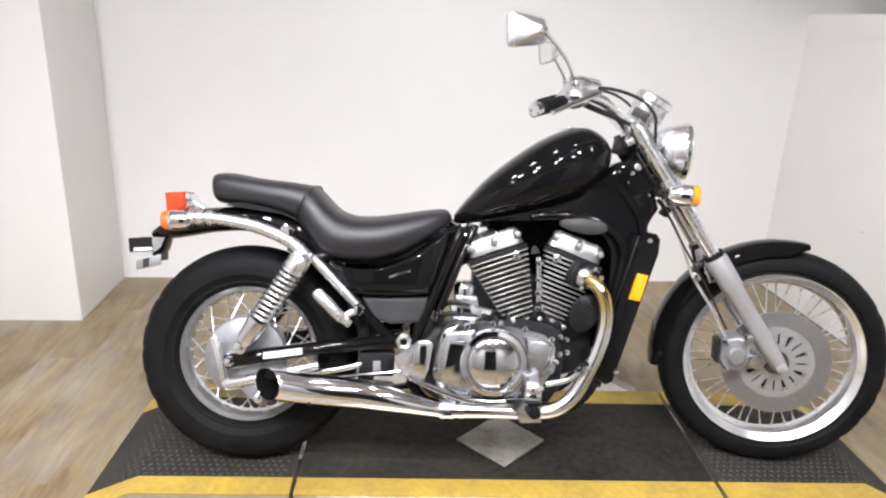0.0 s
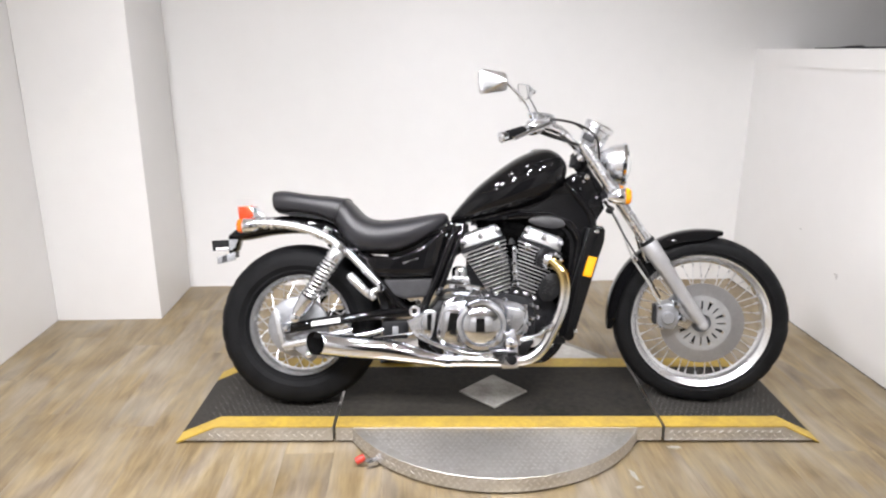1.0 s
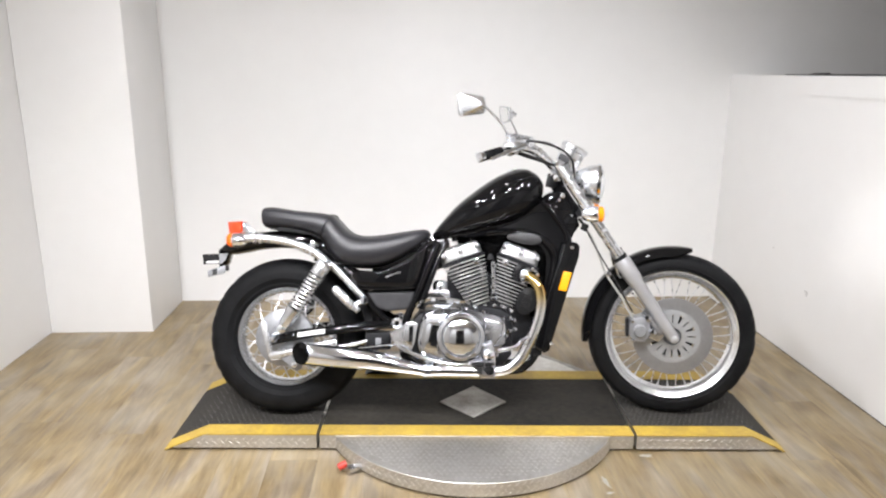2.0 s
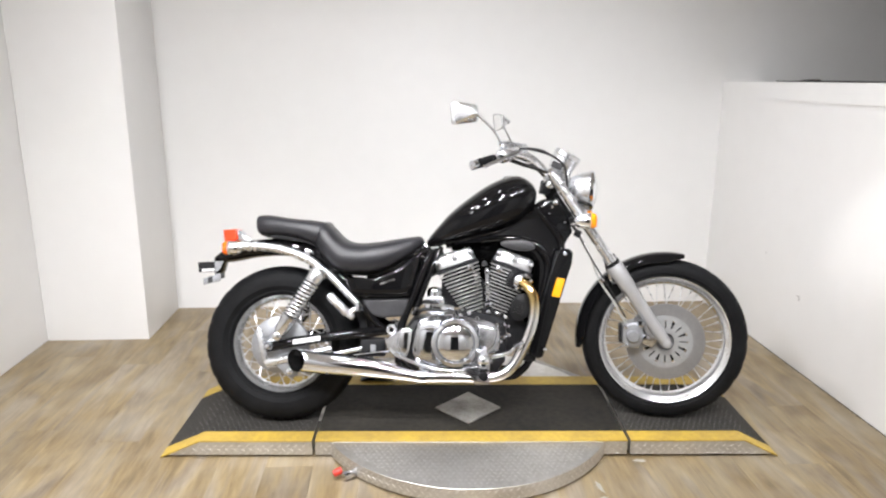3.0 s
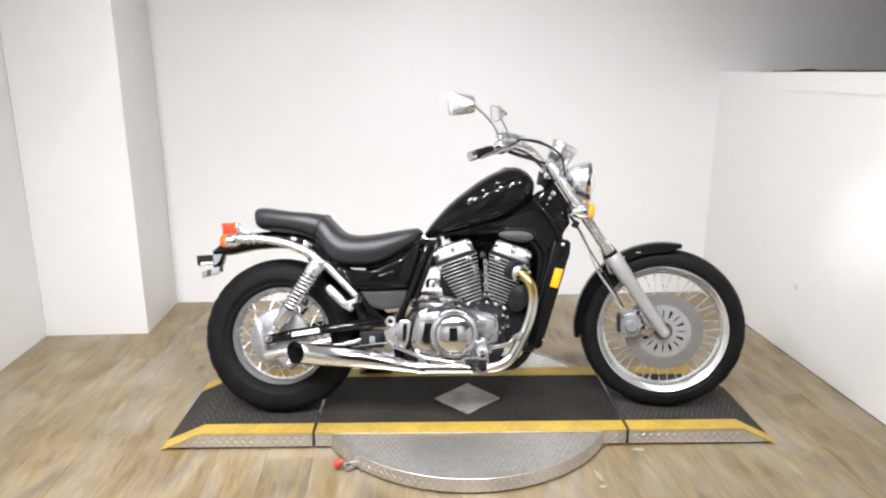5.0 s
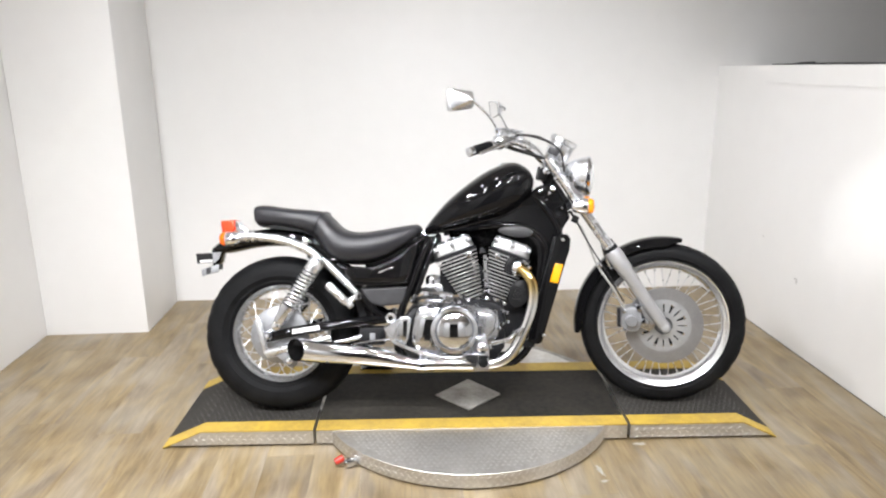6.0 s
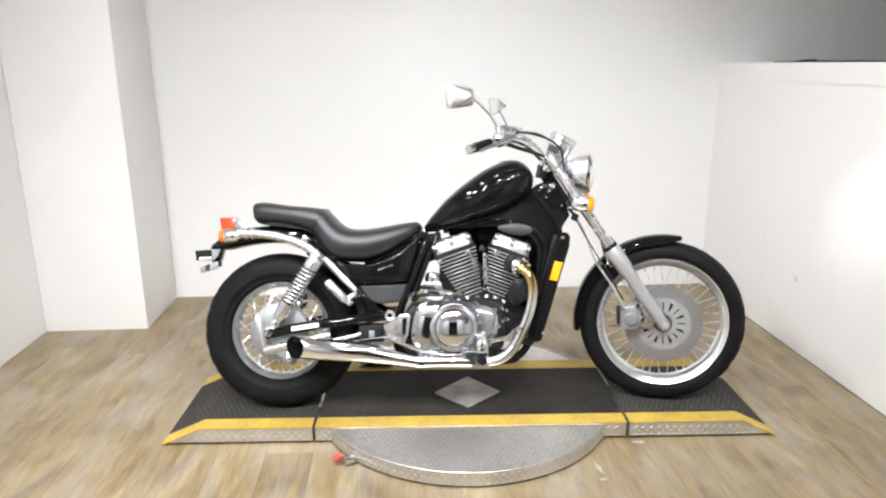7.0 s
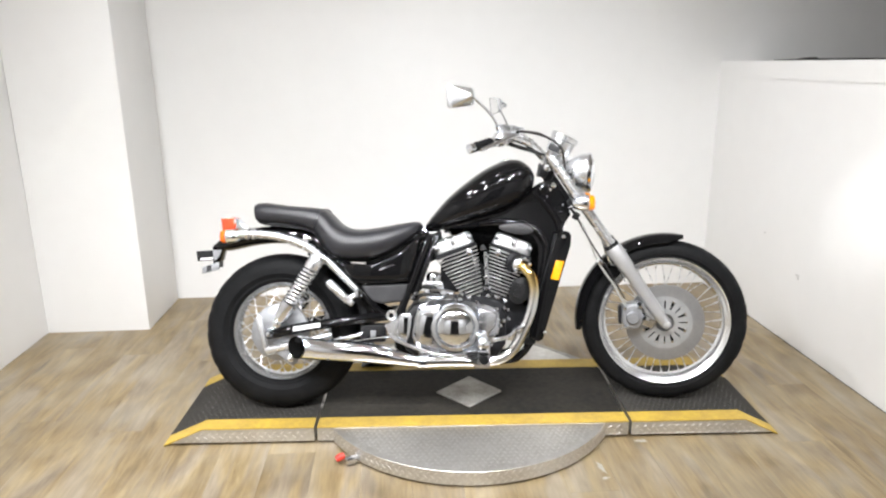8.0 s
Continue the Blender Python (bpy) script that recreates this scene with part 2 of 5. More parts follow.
# lighter than the mat, so the sheen on the treads is in their colour
MAT_LUG = material("lightened_rubber_treads", (0.036, 0.034, 0.031), (0.070, 0.065, 0.058), 12, 0.36, 0.55, spec=0.4)
YELLOW = material("yellow_floor_tape", (0.56, 0.385, 0.055), (0.36, 0.245, 0.06), 7, 0.45, 0.6, bump=0.12, bump_scale=120, fine=0.42, spec=0.4)
RED_PAINT = material("red_plastic", (0.6, 0.05, 0.03), (0.5, 0.04, 0.03), 30, 0.4)
HOSE = material("black_hose", (0.01, 0.01, 0.01), (0.016, 0.016, 0.016), 30, 0.4, spec=0.3)
CLEAR_HOSE = material("braided_hose", (0.42, 0.42, 0.40), (0.34, 0.34, 0.33), 60, 0.35, bump=0.1)
LAMP_BODY = material("lamp_housing", (0.7, 0.7, 0.7), (0.66, 0.66, 0.66), 10, 0.4)
LENS_GLASS = material("headlight_glass", (0.86, 0.87, 0.88), (0.78, 0.79, 0.8), 40, 0.03, 0.08, coat=0.8, bump=0.3, bump_scale=60)
DIAL = material("white_dial", (0.6, 0.6, 0.58), (0.55, 0.55, 0.53), 30, 0.4)

# ---- mesh helpers ----


def part(name, bm, mat, parent=None, label="", m=None, sharp=38):
    """Links a bmesh as one mesh object under a thing or a part."""
    if m is not None:
        bm.transform(m)
    bmesh.ops.recalc_face_normals(bm, faces=bm.faces[:])
    for f in bm.faces:
        f.smooth = True
    for e in bm.edges:
        if len(e.link_faces) == 2 and e.calc_face_angle(0) > radians(sharp):
            e.smooth = False
    me = bpy.data.meshes.new(name)
    bm.to_mesh(me)
    bm.free()
    me.materials.append(mat)
    ob = new(name, me)
    ob.parent = parent
    if label:
        ob["label"] = label
    return ob


def shared(name, me, parent, m):
    ob = new(name, me)
    ob.parent = parent
    ob.matrix_basis = m
    return ob


def group_of(name, parent=None, m=None):
    ob = new(name)
    ob.empty_display_size = 0.05
    ob.parent = parent
    if m is not None:
        ob.matrix_basis = m
    return ob


def glide(pts, k):
    """A smooth line through the points, k steps a span."""
    pts = [Vector(p) for p in pts]
    if k < 2 or len(pts) < 3:
        return pts
    out = []
    for i in range(len(pts) - 1):
        p0, p1, p2, p3 = pts[max(i - 1, 0)], pts[i], pts[i + 1], pts[min(i + 2, len(pts) - 1)]
        for j in range(k):
            u = j / k
            out.append(0.5 * (2 * p1 + (p2 - p0) * u + (2 * p0 - 5 * p1 + 4 * p2 - p3) * u * u + (3 * p1 - p0 - 3 * p2 + p3) * u ** 3))
    return out + [pts[-1]]


def bridge(bm, rings, closed=True, caps=True):
    """Faces between rings of points, and flat caps at both ends."""
    rows = [[bm.verts.new(p) for p in ring] for ring in rings]
    n = len(rows[0])
    for a, b in zip(rows, rows[1:]):
        for i in range(n if closed else n - 1):
            bm.faces.new((a[i], a[(i + 1) % n], b[(i + 1) % n], b[i]))
    if caps:
        bm.faces.new(rows[0][::-1])
        bm.faces.new(rows[-1])
    return rows


def tube(pts, r, n=12, k=1, bm=None, flat=1.0, caps=True):
    """A round bar along the points; r is one radius or one for each point; flat squeezes it."""
    bm = bm or bmesh.new()
    radii = list(r) if isinstance(r, (list, tuple)) else [r] * len(pts)
    line = glide(pts, k)
    if len(line) != len(pts):
        step = (len(line) - 1) / (len(pts) - 1)
        radii = [radii[min(int(i / step), len(pts) - 2)] * (1 - (i / step - min(int(i / step), len(pts) - 2))) + radii[min(int(i / step), len(pts) - 2) + 1] * (i / step - min(int(i / step), len(pts) - 2)) for i in range(len(line))]
    rings, side = [], None
    for i, p in enumerate(line):
        way = (line[min(i + 1, len(line) - 1)] - line[max(i - 1, 0)]).normalized()
        if side is None:
            side = way.orthogonal() if abs(way.y) > 0.9 else way.cross(Vector((0, 1, 0)))
        side = (side - way * side.dot(way)).normalized()
        up = way.cross(side)
        rings.append([p + radii[i] * (math.cos(a) * side * flat + math.sin(a) * up) for a in (math.tau * j / n for j in range(n))])
    bridge(bm, rings, caps=caps)
    return bm


def lathe(profile, n=48, bm=None, m=None, closed=False):
    """Turns (radius, height) points about the z axis; m places the result."""
    bm = bm or bmesh.new()
    m = m or Matrix()
    rings = [[m @ Vector((max(r, 1e-4) * math.cos(a), max(r, 1e-4) * math.sin(a), h)) for a in (math.tau * j / n for j in range(n))] for r, h in profile]
    if closed:
        rings.append(rings[0])
    bridge(bm, rings, caps=not closed)
    if closed:
        bmesh.ops.remove_doubles(bm, verts=bm.verts[:], dist=1e-5)
    return bm


def along(p, q):
    """The pose whose z axis goes from p towards q."""
    p, q = Vector(p), Vector(q)
    return Matrix.Translation(p) @ (q - p).to_track_quat("Z", "Y").to_matrix().to_4x4()


def block(size, bevel=0.0, m=None, bm=None, segments=2):
    bm = bm or bmesh.new()
    made = bmesh.ops.create_cube(bm, size=1, matrix=Matrix.Diagonal((*size, 1)))
    if bevel:
        edges = list({e for v in made["verts"] for e in v.link_edges})
        made = bmesh.ops.bevel(bm, geom=edges, offset=bevel, segments=segments, affect="EDGES", profile=0.6)
    if m is not None:
        bmesh.ops.transform(bm, matrix=m, verts=made["verts"])
    return bm


def prism(outline, y0, y1, bevel=0.0, segments=2, bm=None, k=1):
    """A plate with an (x, z) outline between two y planes, its edges rounded."""
    bm = bm or bmesh.new()
    pts = [(x, 0, z) for x, z in outline]
    if k > 1:
        pts = glide(pts + pts[:1], k)[:-1]
    a = [bm.verts.new((p[0], y0, p[2])) for p in pts]
    b = [bm.verts.new((p[0], y1, p[2])) for p in pts]
    fa, fb = bm.faces.new(a), bm.faces.new(b[::-1])
    for i in range(len(a)):
        j = (i + 1) % len(a)
        bm.faces.new((a[i], b[i], b[j], a[j]))
    if bevel:
        edges = list(fa.edges) + list(fb.edges)
        bmesh.ops.bevel(bm, geom=edges, offset=bevel, segments=segments, affect="EDGES", profile=0.5)
    return bm


def domed(outline, y0, depth, k=3, out=-1):
    """A plate whose face swells outwards from an (x, z) outline at y0."""
    pts = glide([(x, 0, z) for x, z in outline] + [(outline[0][0], 0, outline[0][1])], k)[:-1]
    mid = sum(pts, Vector()) / len(pts)
    rings = []
    for f, d in ((1.0, -0.4), (1.0, 0.0), (0.985, 0.32), (0.93, 0.62), (0.80, 0.84), (0.55, 0.96), (0.25, 1.0), (0.02, 1.0)):
        rings.append([mid + (p - mid) * f + Vector((0, y0 + out * depth * d, 0)) for p in pts])
    bm = bmesh.new()
    bridge(bm, rings)
    return bm


def saddle(sections, n=24, power=2.6, k=3):
    """A body lofted through (top, low, half width) sections that lie across the line."""
    tops = glide([(t[0], 0, t[1]) for t, _, _ in sections], k)
    lows = glide([(l[0], 0, l[1]) for _, l, _ in sections], k)
    wide = glide([(w, 0, 0) for _, _, w in sections], k)
    rings = []
    for t, l, w in zip(tops, lows, wide):
        mid, arm = (t + l) / 2, (t - l) / 2
        ring = []
        for j in range(n):
            a = math.tau * j / n
            c, s = math.cos(a), math.sin(a)
            c, s = math.copysign(abs(c) ** (2 / power), c), math.copysign(abs(s) ** (2 / power), s)
            ring.append(mid + arm * s + Vector((0, w.x * c, 0)))
        rings.append(ring)
    bm = bmesh.new()
    bridge(bm, rings)
    return bm


def mirrored(bm):
    """The same shape on the other side of the centre plane."""
    twin = bm.copy()
    bmesh.ops.transform(twin, matrix=Matrix.Diagonal((1, -1, 1, 1)), verts=twin.verts[:])
    return twin


def both(name, bm, mat, parent, label="", m=None):
    """A part and its twin on the far side."""
    twin = mirrored(bm)
    return part(name, bm, mat, parent, label, m), part(name, twin, mat, parent, label, m)


AX_Y = pose(0, 0, 0, 90, 0, 0)   # z axis of a lathe turned to -y
AX_X = pose(0, 0, 0, 0, 90, 0)   # z axis of a lathe turned to +x

# ---- the room ----
BACK, LEFT, JOG_X, JOG_Y, RIGHT, NEAR, FAR_X = 1.642, -1.4615, -0.909, 1.108, 2.4926, -3.6, 5.2
T = 0.15


def slab(name, x0, x1, y0, y1, z0, z1, mat, label, category, bevel=0.0):
    bm = block((x1 - x0, y1 - y0, z1 - z0), bevel, pose((x0 + x1) / 2, (y0 + y1) / 2, (z0 + z1) / 2))
    return tagged(part(name, bm, mat, None, "", ROOM), label, category, kind="structure")


floor = slab("floor", LEFT - T, FAR_X + T, NEAR - T, BACK + T, -0.12, -0.006, SUBFLOOR, "weathered oak vinyl plank floor of the showroom", "floor")
slab("wall_back", LEFT - T, FAR_X + T, BACK, BACK + T, -0.006, CEIL, WALL, "smooth white painted back wall of the photo bay", "wall")
slab("wall_column", LEFT, JOG_X, JOG_Y, BACK, -0.006, CEIL, WALL, "white boxed-out corner of the photo bay walls", "wall", 0.012)
slab("wall_left", LEFT - T, LEFT, NEAR - T, BACK, -0.006, CEIL, WALL, "smooth white painted side wall of the photo bay", "wall")
half = slab("wall_half", RIGHT, RIGHT + 0.2, NEAR, BACK, -0.006, 1.40, WALL, "white half-height partition wall beside the motorcycle", "wall")
SCUFF = material("grey_rub_mark", (0.50, 0.49, 0.48), (0.68, 0.67, 0.66), 120, 0.5, 0.6)
for sy, sz, a, b in ((0.587, 0.363, 0.009, 0.015), (0.600, 0.371, 0.013, 0.004), (0.940, 0.511, 0.011, 0.004)):
    part("rub_mark", lathe([(1.0, 0.0002), (0.9, 0.0006), (0.01, 0.0007)], 14, m=ROOM @ pose(RIGHT, sy, sz, 0, -90, 0) @ Matrix.Diagonal((b, a, 1, 1))), SCUFF, half, "faint grey rub mark")


def scuff(cx, cy, rx, ry, turn, seed):
    """A pale rubbed patch of the floor with a ragged outline."""
    rng = random.Random(seed)
    bm = bmesh.new()
    m = pose(cx, cy, 0.0004, 0, 0, turn) @ Matrix.Diagonal((rx, ry, 1, 1))
    ring = [(math.cos(i * math.tau / 22) * q, math.sin(i * math.tau / 22) * q) for i, q in ((i, rng.uniform(0.55, 1.1)) for i in range(22))]
    low = [bm.verts.new(m @ Vector((x, y, 0))) for x, y in ring]
    top = [bm.verts.new(m @ Vector((x * 0.93, y * 0.93, 0.0004))) for x, y in ring]
    bm.faces.new(top)
    for i in range(22):
        bm.faces.new((low[i - 1], low[i], top[i], top[i - 1]))
    part("scuff_mark", bm, FLOOR_SCUFF, floor, "pale rubbed patch")


FLOOR_SCUFF = material("pale_floor_rub", (0.32, 0.30, 0.26), (0.41, 0.39, 0.35), 30, 0.45, 0.6, fine=0.5)
for at_ in ((1.222, -0.372, 0.012, 0.040, 12, 1), (1.222, -0.440, 0.018, 0.008, 10, 2), (1.42, -0.198, 0.030, 0.012, 0, 3)):
    scuff(*at_)
bm = bmesh.new()
bridge(bm, [[(RIGHT - 0.006, y, 1.325), (RIGHT - 0.006, y, 1.417), (RIGHT - 0.003, y, 1.419), (RIGHT + 0.23, y, 1.419), (RIGHT + 0.23, y, 1.325)] for y in (NEAR, BACK)])
tagged(part("wall_cap", bm, WALL, None, "", ROOM), "white cap board along the top of the partition", "trim", kind="structure")
slab("trim", RIGHT - 0.003, RIGHT, NEAR, BACK, -0.006, 0.003, SUBFLOOR, "thin dark seam strip at the foot of the partition", "trim")
# unseen wall, added almost black so little light bounces beyond the partition
slab("wall_far", FAR_X, FAR_X + T, NEAR - T, BACK, -0.006, CEIL, DARK_WALL, "unseen near-black wall added to keep the neighbouring bay dim", "wall")
# opening and dark box added behind the camera for the chrome's dark reflection
DARK_X0, DARK_X1, DARK_H = -0.2, 1.2, 2.3
slab("wall_near", LEFT - T, DARK_X0, NEAR - T, NEAR, -0.006, CEIL, NEAR_WALL, "pale grey wall behind the camera beside an added dark opening", "wall")
slab("wall_near", DARK_X1, FAR_X + T, NEAR - T, NEAR, -0.006, CEIL, NEAR_WALL, "pale grey wall behind the camera beside an added dark opening", "wall")
slab("wall_near", DARK_X0, DARK_X1, NEAR - T, NEAR, DARK_H, CEIL, NEAR_WALL, "pale grey wall above the added dark opening", "wall")
slab("dark_box_end", DARK_X0 - 0.3, DARK_X1 + 0.3, NEAR - 1.4, NEAR - 1.3, -0.1, CEIL, DARK_WALL, "unseen near-black end of the box behind the opening", "wall")
slab("dark_box_side", DARK_X0 - 0.3, DARK_X0 - 0.2, NEAR - 1.3, NEAR - T, -0.1, CEIL, DARK_WALL, "unseen near-black side of the box behind the opening", "wall")
slab("dark_box_side", DARK_X1 + 0.2, DARK_X1 + 0.3, NEAR - 1.3, NEAR - T, -0.1, CEIL, DARK_WALL, "unseen near-black side of the box behind the opening", "wall")
slab("dark_box_floor", DARK_X0 - 0.3, DARK_X1 + 0.3, NEAR - 1.4, NEAR - T, -0.12, -0.006, SUBFLOOR, "unseen dark floor of the box behind the opening", "floor")
slab("dark_box_top", DARK_X0 - 0.3, DARK_X1 + 0.3, NEAR - 1.4, NEAR - T, CEIL, CEIL + 0.1, DARK_WALL, "unseen near-black top of the box behind the opening", "ceiling")
slab("ceiling", LEFT - T, FAR_X + T, NEAR - T, BACK + T, CEIL, CEIL + 0.1, CEILING, "unseen ceiling of the bay, greyed and warmed for its reflections and bounce", "ceiling")


def luminaire(x, y, aim):
    bm = bmesh.new()
    lathe([(0.03, 0.05), (0.06, 0.03), (0.075, -0.012), (0.07, -0.014), (0.055, 0.0)], 20, bm, look((0, 0, 0), Vector(aim) - Vector((x, y, CEIL - 0.16))))
    tube([(0, 0, 0.158), (0, 0, 0.045)], 0.012, 8, bm=bm)
    ob = part("ceiling_light", bm, LAMP_BODY, None)
    ob.matrix_basis = ROOM @ pose(x, y, CEIL - 0.16)
    return tagged(ob, "small round white ceiling spotlight on a short post", "ceiling light", "ceiling lights")


# a housing for every lamp, the added fill ones too
for lx, ly, aim, _, _ in LAMPS:
    luminaire(lx, ly, aim)
luminaire(SPOT_AT[0], SPOT_AT[1], SPOT_AIM)

# dark rod that lies on the cap of the partition
tagged(part("rod", tube([ROOM @ Vector((RIGHT + 0.03, y, 1.420 + r)) for y, r in ((1.10, 0.002), (0.90, 0.003), (0.83, 0.006), (0.72, 0.007), (0.69, 0.004), (0.40, 0.004), (0.22, 0.003))], [0.002, 0.003, 0.006, 0.007, 0.004, 0.004, 0.003], 8, 4), HOSE, None),
       "thin black rod lying on the partition's cap", "rod")

# ---- the work platform ----
DECK_X0, DECK_X1, FRONT, REAR, H = 0.160, 1.382, -0.172, 0.414, 0.0713
RAMP_L, RAMP_R, KNEE = -0.429, 1.969, 0.153


def lugs(places, w=0.026, d=0.008, h=0.0018, worn=()):
    """Raised almond-shaped treads, each at a pose, as one mesh."""
    bm = bmesh.new()
    worn = worn or [1] * len(places)
    for m, keep in zip(places, worn):
        v = [bm.verts.new(m @ Vector((p[0], p[1], p[2] * keep))) for p in ((-w / 2, 0, 0), (0, -d / 2, 0), (w / 2, 0, 0), (0, d / 2, 0), (-w / 5, 0, h), (w / 5, 0, h))]
        for f in ((0, 1, 4), (1, 5, 4), (1, 2, 5), (2, 3, 5), (3, 4, 5), (3, 0, 4)):
            bm.faces.new([v[i] for i in f])
    return bm


def platform_section(name, top, foot, label, treads):
    """A section of the platform: top = its flat stretch of x, foot = its stretch on the floor."""
    thing = group_of(name)
    tagged(thing, label, "platform", "platform sections")
    x0, x1, a, b = foot[0], foot[1], top[0], top[1]
    lift0, lift1 = 0.012 * (a - x0) / H, 0.012 * (x1 - b) / H
    # the foot is black so that the gap under the section looks shaded
    part("gap_shade_base", prism([(x0 + lift0 + 0.006, 0.0004), (x1 - lift1 - 0.006, 0.0004), (x1 - lift1 - 0.006, 0.012), (x0 + lift0 + 0.006, 0.012)], FRONT + 0.030, REAR - 0.012), DEEP, thing, "recessed foot coloured black as the shade of the gap")
    body = prism([(x0 + lift0, 0.012), (x1 - lift1, 0.012), (b, H - 0.004), (a, H - 0.004)], FRONT + 0.002, REAR - 0.002)
    part("side_plate", body, TREAD_PLATE, thing, "aluminium tread plate body")
    # mat and edge tape follow the same profile
    line = [(x0, 0.001), (a, H - 0.004), (b, H - 0.004), (x1, 0.001)]
    line = [p for i, p in enumerate(line) if i == 0 or abs(p[0] - line[i - 1][0]) > 1e-6]
    if abs(x0 - a) < 1e-6:
        line = line[0:0] + [(a, H - 0.004)] + [p for p in line if p[0] > a + 1e-6]
    if abs(x1 - b) < 1e-6:
        line = [p for p in line if p[0] < b - 1e-6] + [(b, H - 0.004)]
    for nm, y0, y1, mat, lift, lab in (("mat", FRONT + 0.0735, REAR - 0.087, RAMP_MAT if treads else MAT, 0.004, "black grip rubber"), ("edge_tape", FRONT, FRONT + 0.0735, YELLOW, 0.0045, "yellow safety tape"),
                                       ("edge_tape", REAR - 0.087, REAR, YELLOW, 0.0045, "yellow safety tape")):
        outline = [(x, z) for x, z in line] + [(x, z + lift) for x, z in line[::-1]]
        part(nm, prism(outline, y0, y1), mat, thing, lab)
    if treads:
        up = []
        for i in range(int((x1 - x0) / 0.021)):
            for j in range(26):
                x, y = x0 + 0.02 + i * 0.021 + 0.0105 * (j % 2), FRONT + 0.085 + j * 0.0215
                if x > x1 - 0.02 or y > REAR - 0.095:
                    continue
                slope = H / (a - x0) if x < a else (-H / (x1 - b) if x > b else 0)
                z = H if a <= x <= b else ((x - x0) * slope if x < a else (x - x1) * slope)
                up.append(pose(x, y, z + (0.0012 if slope else 0), 0, -math.degrees(math.atan(slope)), 0) @ pose(0, 0, 0, 0, 0, 45 if (i + j) % 2 else -45))
        tagged(part("mat_tread", lugs(up, 0.019, 0.0075, 0.002), MAT_LUG, thing, "black rubber treads"), kind="stuff")
    face = []
    n = int((x1 - x0) / 0.031)
    for i in range(n):
        for z, turn, s in ((0.0165, 40, 0), (0.0325, -40, 0.0155), (0.0485, 40, 0)):
            x = x0 + 0.024 + i * 0.031 + s
            slope = min(max((x - x0 - 0.02) / max(a - x0, 1e-3), 0), max((x1 - 0.02 - x) / max(x1 - b, 1e-3), 0), 1) * H
            if z < slope - 0.006:
                face.append(pose(x, FRONT + 0.002, z) @ pose(0, 0, 0, 90, 0, 0) @ pose(0, 0, 0, 0, 0, turn))
    tagged(part("side_tread", lugs(face, 0.023, 0.0046, 0.0013), TREAD_LUG, thing, "raised aluminium treads"), kind="stuff")
    return thing


GAP = 0.006
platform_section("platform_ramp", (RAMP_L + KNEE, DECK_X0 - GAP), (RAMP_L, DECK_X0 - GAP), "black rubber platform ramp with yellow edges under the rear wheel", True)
platform_section("platform_deck", (DECK_X0 + GAP, DECK_X1 - GAP), (DECK_X0 + GAP, DECK_X1 - GAP), "black rubber platform deck with yellow edges on the turntable", False)
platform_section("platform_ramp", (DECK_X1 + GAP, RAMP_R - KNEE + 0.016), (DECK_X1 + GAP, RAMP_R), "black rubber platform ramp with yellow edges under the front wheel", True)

# bright joint strips that show in the seams between the sections
for jx, ya, yb in ((DECK_X0, -0.005, 0.050), (DECK_X1, 0.15, 0.28)):
    tagged(part("joint_strip", block((0.0055, yb - ya, 0.010), 0.001, pose(jx, (ya + yb) / 2, H - 0.003)), PLATE, None), "narrow worn metal strip in the platform's seam", "strip", "joint strips")

# turntable disc under the deck
table = group_of("turntable")
tagged(table, "round aluminium tread-plate turntable under the platform deck", "turntable")
CX, CY, CR, CH = 0.757, 0.122, 0.604, 0.063
part("disc", lathe([(CR - 0.030, 0.0005), (CR - 0.030, 0.0095), (CR, 0.010), (CR, CH - 0.0012), (CR - 0.0012, CH), (0.02, CH)], 128, m=pose(CX, CY, 0)), TREAD_PLATE, table)
up, face, worn = [], [], []
for i in range(-30, 31):
    for j in range(-29, 2):
        x, y = i * 0.021 + (0.0105 if j % 2 else 0), j * 0.021
        if math.hypot(x, y) < CR - 0.03 and CY + y < FRONT - 0.02:
            up.append(pose(CX + x, CY + y, CH, 0, 0, 45 if (i + j) % 2 else -45))
            # the treads are rubbed flat where machines roll on
            worn.append(min(0.62, 0.28 + max(0.0, abs(x + 0.10) - 0.14) * 5 + 0.25 * math.sin(i * 1.7) * math.sin(j * 2.3)))
for i in range(140):
    a = math.tau * i / 140
    if math.sin(a) < -0.3:
        for z, turn in ((0.050, 40), (0.034, -40), (0.018, 40)):
            aa = a + (0.0224 if turn < 0 else 0)
            face.append(pose(CX + CR * math.cos(aa), CY + CR * math.sin(aa), z, 0, 0, math.degrees(aa) + 90) @ pose(0, 0, 0, 90, 0, 0) @ pose(0, 0, 0, 0, 0, turn))
tagged(part("top_tread", lugs(up, 0.020, 0.0068, 0.0018, worn), TREAD_LUG, table, "raised aluminium treads"), kind="stuff")
tagged(part("rim_tread", lugs(face, 0.023, 0.0046, 0.0013), TREAD_LUG, table, "raised aluminium treads"), kind="stuff")
latch = group_of("latch", table)
la = (0.318, -0.322, 0.02)
part("latch_body", block((0.05, 0.022, 0.018), 0.003, pose(*la, 0, 0, 35)), CHROME_WORN, latch)
part("latch_arm", tube([(la[0] + 0.02, la[1] + 0.02, 0.022), (la[0] - 0.03, la[1] - 0.005, 0.03)], 0.006, 8), CHROME_WORN, latch)
part("latch_knob", lathe([(0.004, -0.018), (0.012, -0.016), (0.014, 0), (0.012, 0.016), (0.004, 0.018)], 16, m=pose(la[0] - 0.045, la[1] - 0.002, 0.033, 0, 70, 20)), RED_PAINT, latch, "red plastic knob")

